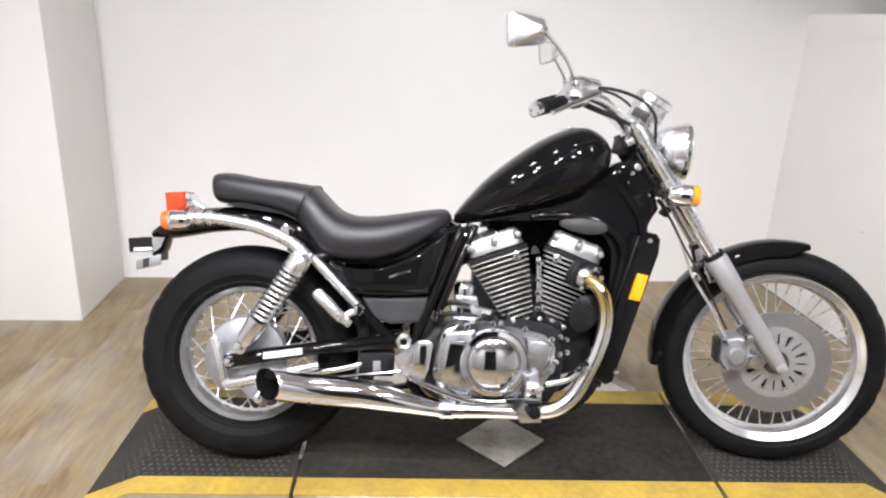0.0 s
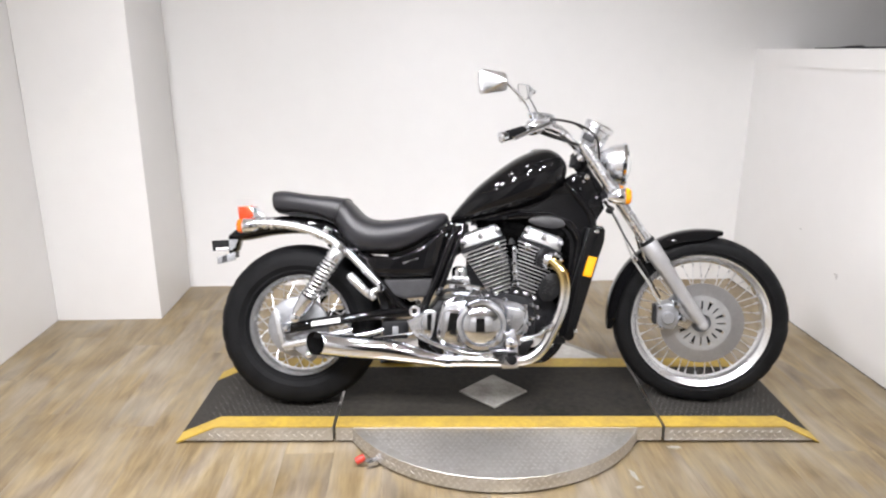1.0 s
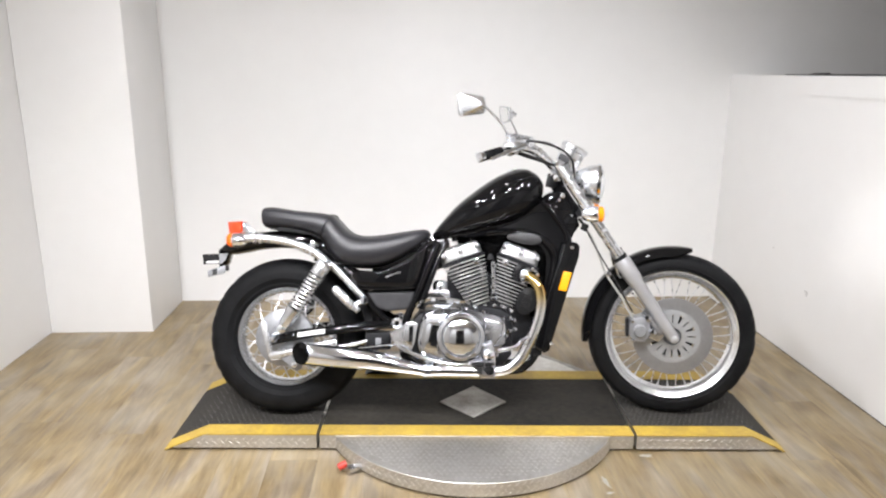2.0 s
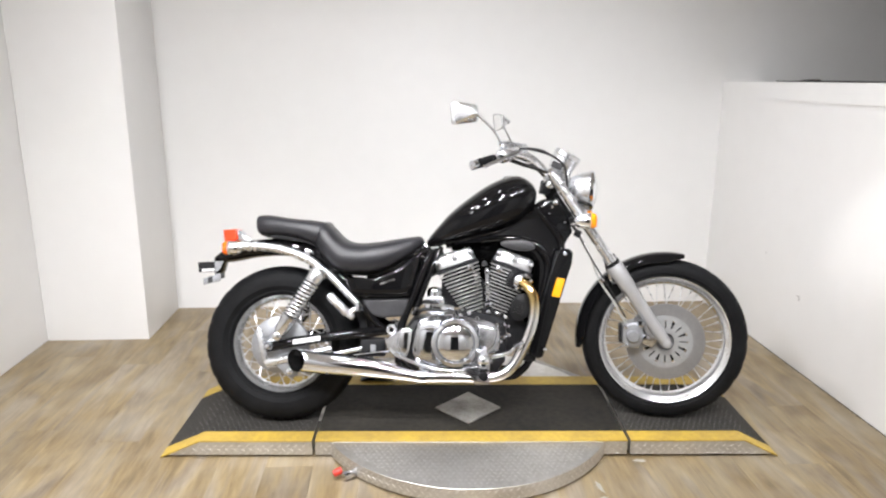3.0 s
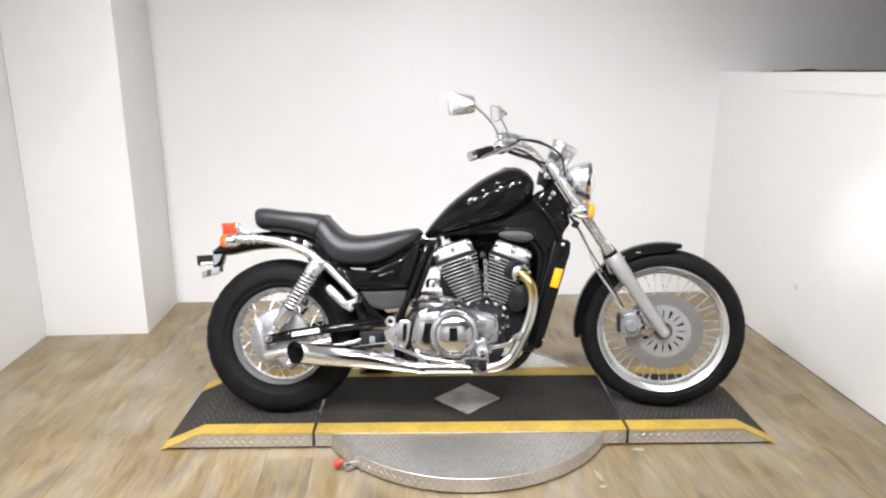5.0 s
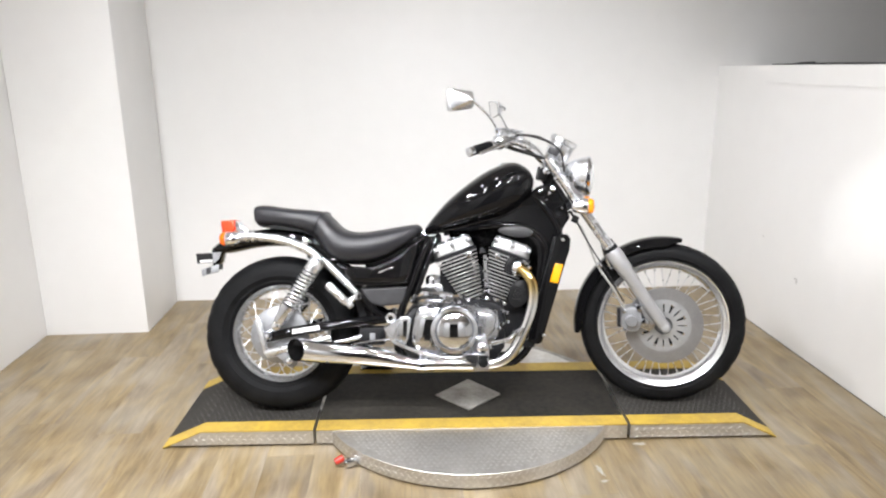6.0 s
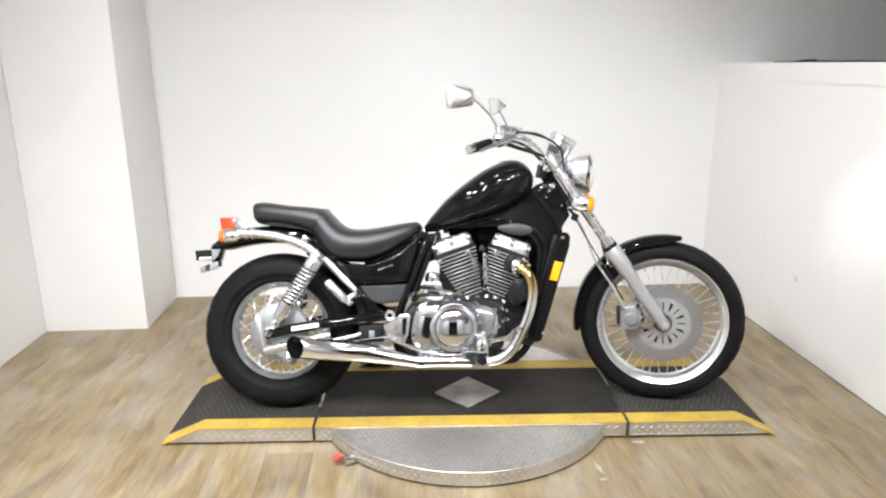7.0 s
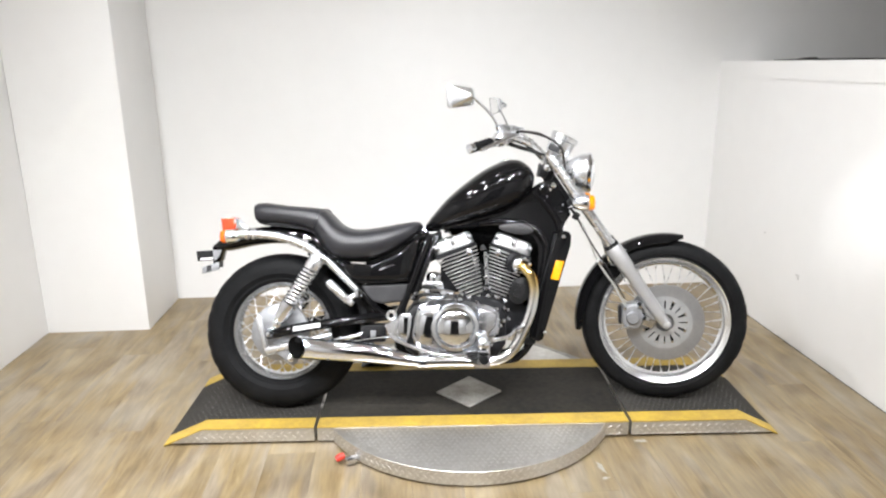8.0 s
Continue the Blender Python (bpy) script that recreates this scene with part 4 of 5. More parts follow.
part("gauge_dial", lathe([(0.0395, 0.070), (0.0395, 0.080), (0.001, 0.0805)], 40, m=gm @ Matrix.Diagonal((1.22, 1.22, 1, 1))), DIAL, gauge, "pale gauge dial", STEER)
part("gauge_bracket", prism([(1.10, 0.985), (1.135, 0.965), (1.175, 0.985), (1.16, 1.02), (1.125, 1.02)], -0.03, 0.03, 0.006), BUFFED, gauge, "", STEER)

part("gauge_block", block((0.046, 0.05, 0.028), 0.005, pose(1.120, -0.03, 1.040, 0, 27, 0)), GREY_COVER, gauge, "dark grey indicator lamp block", STEER)

# cables
for pts, r in (([(0.955, -0.255, 1.112), (1.005, -0.245, 1.112), (1.06, -0.215, 1.100), (1.11, -0.17, 1.078), (1.148, -0.12, 1.042), (1.158, -0.09, 0.995), (1.165, -0.075, 0.93), (1.185, -0.07, 0.84)], 0.0045),
               ([(0.935, -0.265, 1.075), (0.99, -0.225, 1.053), (1.05, -0.15, 1.030), (1.10, -0.08, 1.00), (1.115, -0.04, 0.95), (1.09, -0.03, 0.90)], 0.0075),
               ([(0.955, 0.255, 1.112), (1.01, 0.245, 1.11), (1.07, 0.20, 1.095), (1.12, 0.13, 1.05), (1.13, 0.08, 0.97), (1.10, 0.05, 0.90)], 0.0045),
               ([(1.165, 0.0, 1.0), (1.185, -0.035, 0.96), (1.192, -0.05, 0.90), (1.20, -0.06, 0.80)], 0.004)):
    part("cable", tube(pts, r, 8, 5), HOSE, bike, "black control cable", BAR)

# fuel tank
TANK = [((0.583, 0.728), (0.583, 0.706), 0.025), ((0.600, 0.752), (0.60, 0.702), 0.055), ((0.628, 0.786), (0.63, 0.704), 0.082), ((0.674, 0.837), (0.674, 0.712), 0.108), ((0.739, 0.892), (0.739, 0.724), 0.132), ((0.821, 0.950), (0.821, 0.742), 0.152),
        ((0.887, 0.981), (0.887, 0.762), 0.160), ((0.945, 0.994), (0.94, 0.785), 0.158), ((0.982, 0.983), (0.968, 0.808), 0.149), ((1.008, 0.963), (0.996, 0.835), 0.128), ((1.024, 0.938), (1.016, 0.862), 0.095), ((1.031, 0.914), (1.027, 0.886), 0.05)]
tank = part("fuel_tank", saddle(TANK, 36, 2.5, 4), BLACK, bike, "black gloss teardrop fuel tank")
part("tank_cap", lathe([(0.040, -0.012), (0.042, 0.0), (0.040, 0.007), (0.030, 0.012), (0.004, 0.014)], 36, m=pose(0.930, 0, 0.9845, 0, 2, 0) @ Matrix.Diagonal((1, 1, 0.8, 1))), CHROME, tank, "chrome filler cap")
for s in (-1, 1):
    part("tank_seam", tube([(0.615, s * 0.060, 0.708), (0.70, s * 0.112, 0.722), (0.80, s * 0.142, 0.745), (0.90, s * 0.150, 0.772), (0.965, s * 0.132, 0.806)], 0.0035, 8, 4), BLACK, tank)
bm = tube([(0.565, -0.05, 0.712), (0.585, -0.05, 0.70)], 0.008, 10)
both("tank_bolt", bm, CHROME, tank)

# frame spine, neck cover and tubes
NECK = [(0.66, 0.720), (0.74, 0.728), (0.83, 0.745), (0.92, 0.775), (0.98, 0.83), (1.012, 0.868), (1.04, 0.890), (1.075, 0.902), (1.115, 0.898), (1.152, 0.83), (1.172, 0.762), (1.142, 0.722), (1.108, 0.69), (1.092, 0.60), (1.05, 0.43), (1.03, 0.345), (0.995, 0.345), (1.025, 0.47), (1.055, 0.60), (1.052, 0.65), (1.025, 0.692), (0.975, 0.715), (0.90, 0.722), (0.82, 0.718), (0.74, 0.704), (0.66, 0.695)]
part("neck_cover", prism(NECK, -0.085, 0.085, 0.018, 3), BLACK, bike, "black gloss frame and neck cover")
for s in (-1, 1):
    part("frame_tube", tube([(0.60, s * 0.10, 0.690), (0.565, s * 0.112, 0.60), (0.518, s * 0.115, 0.475), (0.478, s * 0.11, 0.37), (0.47, s * 0.10, 0.24)], 0.015, 14, 4), BLACK, bike, "black frame tube")
    part("frame_tube", tube([(0.215, s * 0.115, 0.575), (0.262, s * 0.12, 0.53), (0.322, s * 0.122, 0.468), (0.392, s * 0.12, 0.392), (0.43, s * 0.115, 0.372)], 0.014, 14, 4), BLACK, bike, "black frame tube")
    part("frame_tube", tube([(1.035, s * 0.08, 0.36), (1.005, s * 0.09, 0.27), (0.955, s * 0.10, 0.205), (0.88, s * 0.105, 0.185), (0.55, s * 0.105, 0.185), (0.47, s * 0.10, 0.25)], 0.015, 14, 4), BLACK, bike, "black cradle tube")
    part("frame_tube", tube([(0.60, s * 0.09, 0.690), (0.48, s * 0.105, 0.655), (0.35, s * 0.11, 0.62), (0.20, s * 0.11, 0.60)], 0.014, 14, 4), BLACK, bike, "black seat rail")
    part("frame_tube", tube([(0.64, s * 0.085, 0.700), (0.605, s * 0.105, 0.62), (0.555, s * 0.12, 0.49), (0.53, s * 0.12, 0.43)], 0.011, 12, 4), BLACK, bike, "black frame tube")
    cover = part("side_cover", prism([(0.235, 0.590), (0.262, 0.566), (0.32, 0.560), (0.38, 0.568), (0.44, 0.592), (0.50, 0.628), (0.57, 0.682), (0.545, 0.59), (0.518, 0.506), (0.42, 0.500), (0.30, 0.502), (0.262, 0.525)], s * 0.075, s * 0.118, 0.008, 2), BLACK, bike, "black gloss side cover")
    part("cover_face", domed([(0.245, 0.578), (0.32, 0.556), (0.38, 0.564), (0.44, 0.588), (0.50, 0.624), (0.562, 0.668), (0.540, 0.59), (0.514, 0.512), (0.42, 0.506), (0.30, 0.508), (0.266, 0.53)], s * 0.118, 0.034, 2, s), BLACK, cover, "swelling black gloss face")
    part("cover_rim", tube([(0.238, s * 0.128, 0.586), (0.262, s * 0.134, 0.569), (0.32, s * 0.140, 0.560), (0.38, s * 0.142, 0.567), (0.44, s * 0.140, 0.590), (0.50, s * 0.134, 0.626), (0.555, s * 0.126, 0.668)], 0.009, 12, 4), BLACK, cover)
    part("cover_lip", tube([(0.262, s * 0.137, 0.508), (0.40, s * 0.140, 0.506), (0.512, s * 0.137, 0.512)], 0.004, 8, 3), BLACK, cover)
    part("lower_cover", prism([(0.325, 0.492), (0.512, 0.496), (0.505, 0.455), (0.488, 0.425), (0.405, 0.418), (0.360, 0.432)], s * 0.07, s * 0.128, 0.012, 4), GREY_COVER, bike, "satin dark grey lower cover")
    part("emblem", block((0.06, 0.003, 0.006), 0.001, pose(0.43, s * 0.1515, 0.562, 0, -18, 0)), CHROME, cover, "thin chrome emblem bar")
part("frame_gusset", prism([(0.49, 0.47), (0.545, 0.62), (0.585, 0.692), (0.635, 0.698), (0.585, 0.575), (0.545, 0.45)], -0.10, 0.10, 0.004), BLACK, bike, "black frame gusset")
for s in (-1, 1):
    part("neck_rib", tube([(0.80, s * 0.088, 0.728), (0.88, s * 0.098, 0.735), (0.96, s * 0.098, 0.730), (1.03, s * 0.098, 0.700), (1.066, s * 0.098, 0.650), (1.068, s * 0.090, 0.60), (1.05, s * 0.088, 0.52), (1.02, s * 0.088, 0.40)], 0.014, 12, 4), BLACK, bike, "black frame down tube")
    part("neck_tube", tube([(1.02, s * 0.075, 0.86), (1.07, s * 0.082, 0.80), (1.115, s * 0.085, 0.735), (1.125, s * 0.085, 0.69)], 0.014, 12, 4), BLACK, bike, "black frame tube")
    for x, z, r in ((1.100, 0.880, 0.011), (1.045, 0.865, 0.006), (1.072, 0.835, 0.005), (1.135, 0.80, 0.006), (1.085, 0.862, 0.007)):
        part("neck_bolt", lathe([(r, -0.004), (r, 0.006), (r * 0.6, 0.009), (0.001, 0.0095)], 12, m=Matrix.Translation((x, s * 0.088, z)) @ (AX_Y if s < 0 else pose(0, 0, 0, -90, 0, 0))), CHROME, bike)
part("battery_box", block((0.20, 0.13, 0.20), 0.01, pose(0.44, 0, 0.55)), PLASTIC, bike)

# seats
PILLION = [((-0.101, 0.800), (-0.093, 0.752), 0.085), ((-0.096, 0.822), (-0.082, 0.743), 0.108), ((-0.080, 0.828), (-0.068, 0.741), 0.116), ((-0.045, 0.828), (-0.045, 0.738), 0.124), ((0.04, 0.815), (0.03, 0.733), 0.138), ((0.12, 0.808), (0.092, 0.720), 0.145), ((0.178, 0.800), (0.135, 0.698), 0.146)]
RIDER = [((0.182, 0.797), (0.138, 0.694), 0.144), ((0.206, 0.778), (0.152, 0.678), 0.150), ((0.232, 0.750), (0.172, 0.645), 0.157), ((0.264, 0.727), (0.205, 0.608), 0.167), ((0.314, 0.716), (0.262, 0.586), 0.175), ((0.38, 0.720), (0.36, 0.583), 0.174),
         ((0.45, 0.731), (0.44, 0.608), 0.162), ((0.52, 0.742), (0.512, 0.652), 0.138), ((0.558, 0.743), (0.556, 0.690), 0.110), ((0.574, 0.726), (0.570, 0.706), 0.075)]
part("pillion_seat", saddle(PILLION, 32, 3.2, 4), LEATHER, bike, "black leatherette passenger seat")
rider = part("rider_seat", saddle(RIDER, 32, 3.0, 4), LEATHER, bike, "black leatherette stepped rider seat")
rings = []
for d in (0.0, 0.006):
    sec = []
    for j in range(40):
        a = math.tau * j / 40
        c, q = math.cos(a), math.sin(a)
        c, q = math.copysign(abs(c) ** 0.63, c), math.copysign(abs(q) ** 0.63, q)
        mid, up_ = Vector((0.1585 + d, 0, 0.7475)), Vector((0.0225, 0, 0.0535))
        sec.append(mid + up_ * q + Vector((0, 0.1485 * c, 0)))
    rings.append(sec)
bm = bmesh.new()
bridge(bm, rings)
part("seat_piping", bm, LEATHER, rider, "black piping between the seats")
part("seat_pan", prism([(-0.06, 0.737), (0.10, 0.717), (0.16, 0.69), (0.20, 0.61), (0.26, 0.585), (0.38, 0.583), (0.46, 0.615), (0.56, 0.69), (0.50, 0.69), (0.2, 0.72), (0.0, 0.75)], -0.11, 0.11), PLASTIC, bike)

# rear fender, rails, lamps and plate bracket
FEND = [((-0.283, 0.657), (-0.283, 0.651), 0.03), ((-0.262, 0.672), (-0.262, 0.642), 0.055), ((-0.225, 0.698), (-0.225, 0.636), 0.075), ((-0.17, 0.720), (-0.17, 0.645), 0.088), ((-0.10, 0.731), (-0.10, 0.658), 0.092), ((0.0, 0.735), (0.0, 0.663), 0.095), ((0.08, 0.726), (0.07, 0.650), 0.095), ((0.16, 0.70), (0.13, 0.625), 0.095), ((0.24, 0.64), (0.19, 0.58), 0.092)]
part("rear_fender", saddle(FEND, 28, 3.0, 3), BLACK, bike, "black gloss rear fender with turned-up tail")
rings = []
for i in range(22):
    a = radians(70 - 88 * i / 21)
    rings.append([Vector((q * math.cos(a), y, RR + q * math.sin(a))) for q, y in ((0.325, -0.088), (0.352, -0.084), (0.366, -0.05), (0.368, 0), (0.366, 0.05), (0.352, 0.084), (0.325, 0.088), (0.322, 0.084), (0.36, 0.05), (0.362, 0), (0.36, -0.05), (0.322, -0.084))])
bm = bmesh.new()
bridge(bm, rings)
part("inner_fender", bm, PLASTIC, bike, "black plastic inner fender")
for s in (-1, 1):
    rail = part("fender_rail", tube([(-0.15, s * 0.135, 0.700), (-0.08, s * 0.142, 0.700), (-0.002, s * 0.146, 0.690), (0.059, s * 0.148, 0.674), (0.121, s * 0.148, 0.647), (0.165, s * 0.148, 0.614), (0.187, s * 0.146, 0.592)], [0.014, 0.016, 0.017, 0.017, 0.017, 0.017, 0.014], 20, 5), POLISHED, bike, "bright chrome fender rail")
    for x in (-0.085, -0.112, -0.134):
        part("rail_ring", tube([(x - 0.009, s * 0.141, 0.700), (x + 0.009, s * 0.142, 0.700)], 0.0205, 20), POLISHED, rail)
    part("rail_clip", block((0.035, 0.02, 0.03), 0.006, pose(0.122, s * 0.150, 0.672, 0, 30, 0)), CHROME, rail)
    part("rail_bolt", lathe([(0.013, 0), (0.013, 0.008), (0.008, 0.012), (0.002, 0.013)], 12, m=Matrix.Translation((0.183, s * 0.155, 0.598)) @ (AX_Y if s < 0 else pose(0, 0, 0, -90, 0, 0))), CHROME, rail)
    # stay from the rail down to the passenger peg
    stay = part("peg_stay", tube([(0.188, s * 0.140, 0.602), (0.215, s * 0.140, 0.575), (0.318, s * 0.142, 0.468), (0.328, s * 0.142, 0.458)], [0.012, 0.015, 0.013, 0.012], 14), BUFFED, bike, "chrome peg stay")
    part("stay_boss", lathe([(0.017, -0.014), (0.017, 0.012), (0.012, 0.018), (0.003, 0.019)], 20, m=Matrix.Translation((0.318, s * 0.150, 0.462)) @ AX_Y), CHROME, stay)
    peg = part("passenger_peg", tube([(0.203, s * 0.165, 0.512), (0.208, s * 0.165, 0.506), (0.272, s * 0.165, 0.442), (0.280, s * 0.165, 0.434)], [0.012, 0.0165, 0.0165, 0.013], 20), BUFFED, bike, "folded chrome passenger peg")
    part("peg_hinge", tube([(0.276, s * 0.160, 0.438), (0.315, s * 0.155, 0.462)], 0.011, 12), BUFFED, peg)
    part("peg_hinge", block((0.03, 0.025, 0.022), 0.005, pose(0.288, s * 0.160, 0.430, 0, 40, 0)), BUFFED, peg)
    # shock absorber
    sh = group_of("shock_absorber", bike)
    a, b = Vector((0.168, s * 0.168, 0.606)), Vector((0.004, s * 0.155, 0.352))
    def on(u, a=a, b=b):
        return a.lerp(b, u)
    part("shock_cap", tube([on(-0.02), on(0.0), on(0.03), on(0.05), on(0.145), on(0.15)], [0.014, 0.022, 0.028, 0.031, 0.031, 0.026], 28), BUFFED, sh, "chrome shock cap")
    part("damper", tube([on(0.14), on(0.75)], 0.016, 20), BLACK_METAL, sh)
    axis = (b - a).normalized()
    e1 = axis.cross(Vector((0, 1, 0))).normalized()
    e2 = axis.cross(e1)
    coil = []
    turns = 11.0
    for i in range(int(turns * 18) + 1):
        w = math.tau * i / 18
        coil.append(on(0.15 + 0.55 * i / (turns * 18)) + 0.0275 * (math.cos(w) * e1 + math.sin(w) * e2))
    part("spring", tube(coil, 0.0050, 8), BUFFED, sh, "chrome coil spring")
    part("shock_body", tube([on(0.695), on(0.70), on(0.72), on(0.92), on(0.95), on(1.0)], [0.024, 0.032, 0.032, 0.0255, 0.020, 0.016], 28), CHROME_WORN, sh, "silver shock body")
    part("shock_eye", lathe([(0.017, -0.016), (0.017, 0.016), (0.009, 0.02), (0.002, 0.021)], 20, m=Matrix.Translation(on(1.0)) @ AX_Y), CHROME, sh)
    part("shock_eye", lathe([(0.017, -0.016), (0.017, 0.016), (0.011, 0.02), (0.002, 0.021)], 20, m=Matrix.Translation(on(0.0)) @ AX_Y), CHROME, sh)
    # swingarm
    arm = part("swingarm", tube([(-0.06, s * 0.125, 0.300), (-0.04, s * 0.125, 0.304), (0.07, s * 0.122, 0.326), (0.25, s * 0.118, 0.351), (0.44, s * 0.115, 0.372)], [0.012, 0.02, 0.02, 0.019, 0.02], 16), BLACK, bike, "black swingarm tube")
    part("axle_nut", lathe([(0.015, 0), (0.015, 0.014), (0.010, 0.02), (0.002, 0.022)], 6, m=Matrix.Translation((-0.028, s * 0.145, 0.311)) @ AX_Y), CHROME, arm)
    part("pivot_cap", lathe([(0.021, 0), (0.021, 0.010), (0.015, 0.016), (0.011, 0.014), (0.010, 0.008), (0.002, 0.008)], 28, m=Matrix.Translation((0.446, s * 0.135, 0.373)) @ (AX_Y if s < 0 else pose(0, 0, 0, -90, 0, 0))), BUFFED, arm, "chrome pivot cap")
    # a dead-black disc paints the shade in the cap's hollow
    part("pivot_shade", lathe([(0.0095, 0.006), (0.0095, 0.0095), (0.001, 0.0096)], 16, m=Matrix.Translation((0.446, s * 0.135, 0.373)) @ (AX_Y if s < 0 else pose(0, 0, 0, -90, 0, 0))), DEEP, arm)
    part("axle_plate", prism([(-0.075, 0.285), (-0.06, 0.325), (0.0, 0.335), (0.03, 0.315), (0.01, 0.29), (-0.05, 0.278)], s * 0.105, s * 0.122, 0.004), CHROME_WORN, arm)
    if s < 0:
        part("sticker", prism([(0.060, 0.317), (0.061, 0.335), (0.166, 0.350), (0.167, 0.332)], s * 0.1425, s * 0.139), STICKER, arm, "white label")
torque = tube([(-0.045, -0.142, 0.243), (-0.03, -0.142, 0.247), (0.16, -0.134, 0.289), (0.21, -0.130, 0.300)], [0.010, 0.015, 0.014, 0.012], 14)
part("torque_arm", torque, POLISHED, bike, "polished alloy brake torque arm")
part("muffler_bracket", prism([(-0.020, 0.248), (0.07, 0.266), (0.080, 0.200), (0.062, 0.184), (0.045, 0.190)], -0.140, -0.132, 0.003), ALLOY, bike, "silver plate bracket behind the muffler")
part("brake_rod", tube([(-0.045, -0.115, 0.225), (0.2, -0.135, 0.262), (0.50, -0.155, 0.30)], 0.0045, 8), CHROME, bike, "thin chrome brake rod")

tail = group_of("tail_light", bike)
part("tail_housing", prism([(-0.186, 0.768), (-0.176, 0.765), (-0.164, 0.742), (-0.150, 0.722), (-0.135, 0.712), (-0.205, 0.708), (-0.20, 0.73)], -0.045, 0.045, 0.006, 2), CHROME, tail, "chrome tail light housing")
part("tail_lens", prism([(-0.242, 0.768), (-0.188, 0.772), (-0.180, 0.732), (-0.200, 0.716), (-0.236, 0.714)], -0.052, 0.052, 0.008, 3), RED, tail, "red tail light lens")
part("tail_bracket", prism([(-0.184, 0.745), (-0.168, 0.748), (-0.128, 0.722), (-0.15, 0.715)], -0.03, 0.03, 0.003), BUFFED, tail)
plate = group_of("plate_bracket", bike)
part("bracket_arm", prism([(-0.285, 0.650), (-0.240, 0.640), (-0.252, 0.60), (-0.272, 0.585), (-0.262, 0.612)], -0.035, 0.035, 0.004), BLACK, plate)
part("plate_holder", block((0.084, 0.11, 0.006), 0.002, pose(-0.298, 0, 0.634, 0, -3, 0)), PLASTIC, plate, "black plate holder")
part("holder_side", prism([(-0.338, 0.636), (-0.266, 0.640), (-0.266, 0.600), (-0.334, 0.596)], -0.058, -0.054), PLASTIC, plate)
part("holder_edge", prism([(-0.322, 0.609), (-0.272, 0.612), (-0.272, 0.603), (-0.322, 0.600)], -0.0595, -0.05), STICKER, plate, "pale metal edge")
part("holder_edge", prism([(-0.272, 0.641), (-0.236, 0.641), (-0.248, 0.612), (-0.268, 0.597)], -0.0605, -0.056), ALLOY, plate)
part("plate_tab", prism([(-0.320, 0.572), (-0.250, 0.593), (-0.250, 0.562), (-0.318, 0.545)], -0.05, -0.045, 0.001), ALLOY, plate, "scuffed metal tab")
part("plate_slot", prism([(-0.300, 0.577), (-0.282, 0.582), (-0.282, 0.556), (-0.300, 0.551)], -0.0515, -0.0495), GREY_COVER, plate)
part("plate_tab", prism([(-0.275, 0.60), (-0.262, 0.60), (-0.262, 0.57), (-0.275, 0.57)], -0.046, 0.046, 0.001), PLASTIC, plate)

# ---- engine ----
engine = group_of("engine", bike)
BRIGHT = material("buffed_chrome", (0.74, 0.76, 0.80), (0.60, 0.62, 0.65), 30, 0.12, 0.30, 1.0, bump=0.06, bump_scale=60)
part("crankcase", prism([(0.50, 0.235), (0.54, 0.205), (0.86, 0.20), (0.895, 0.25), (0.90, 0.36), (0.892, 0.41), (0.86, 0.435), (0.78, 0.442), (0.70, 0.436), (0.63, 0.425), (0.53, 0.415), (0.49, 0.36)], -0.128, 0.135, 0.015, 2), BLACK_METAL, engine, "dark grey crankcase")
COVER = [(0.527, 0.280), (0.533, 0.345), (0.545, 0.400), (0.57, 0.424), (0.63, 0.431), (0.69, 0.432), (0.76, 0.422), (0.83, 0.405), (0.862, 0.390), (0.872, 0.350), (0.862, 0.300), (0.835, 0.255), (0.78, 0.235), (0.69, 0.226), (0.60, 0.236), (0.548, 0.250)]
part("clutch_cover", prism(COVER, -0.168, -0.12, 0.014, 3, k=2), BRIGHT, engine, "chrome clutch cover")
part("cover_ridge", prism([(0.538, 0.280), (0.545, 0.372), (0.560, 0.405), (0.640, 0.414), (0.625, 0.38), (0.612, 0.31), (0.606, 0.262), (0.56, 0.262)], -0.178, -0.16, 0.006, 2), BRIGHT, engine)
part("cover_recess", prism([(0.551, 0.284), (0.557, 0.366), (0.568, 0.382), (0.616, 0.386), (0.603, 0.350), (0.599, 0.315), (0.602, 0.282), (0.592, 0.274), (0.560, 0.276)], -0.1805, -0.17, 0.002), CHROME, engine, "mirror-polished inset of the cover")
part("clutch_ring", lathe([(0.094, -0.02), (0.096, 0.010), (0.090, 0.020), (0.078, 0.022), (0.072, 0.016), (0.070, 0.004)], 64, m=Matrix.Translation((0.694, -0.165, 0.324)) @ AX_Y), CHROME, engine, "chrome clutch cover ring")
part("clutch_dome", lathe([(0.074, 0.0), (0.074, 0.010), (0.072, 0.0135), (0.066, 0.0165), (0.056, 0.0205), (0.042, 0.0245), (0.026, 0.0275), (0.012, 0.0290), (0.003, 0.0293)], 64, m=Matrix.Translation((0.694, -0.165, 0.324)) @ AX_Y), CHROME, engine, "domed chrome clutch cap")
part("cover_bulge", prism([(0.775, 0.400), (0.835, 0.390), (0.858, 0.375), (0.850, 0.325), (0.815, 0.285), (0.79, 0.29), (0.795, 0.34)], -0.182, -0.16, 0.010, 3), BRIGHT, engine)
bolt = lathe([(0.0085, -0.004), (0.0085, 0.004), (0.006, 0.007), (0.002, 0.0075)], 12, m=AX_Y)
first = part("bolt", bolt, CHROME, engine)
first.matrix_basis = pose(0.537, -0.170, 0.300)
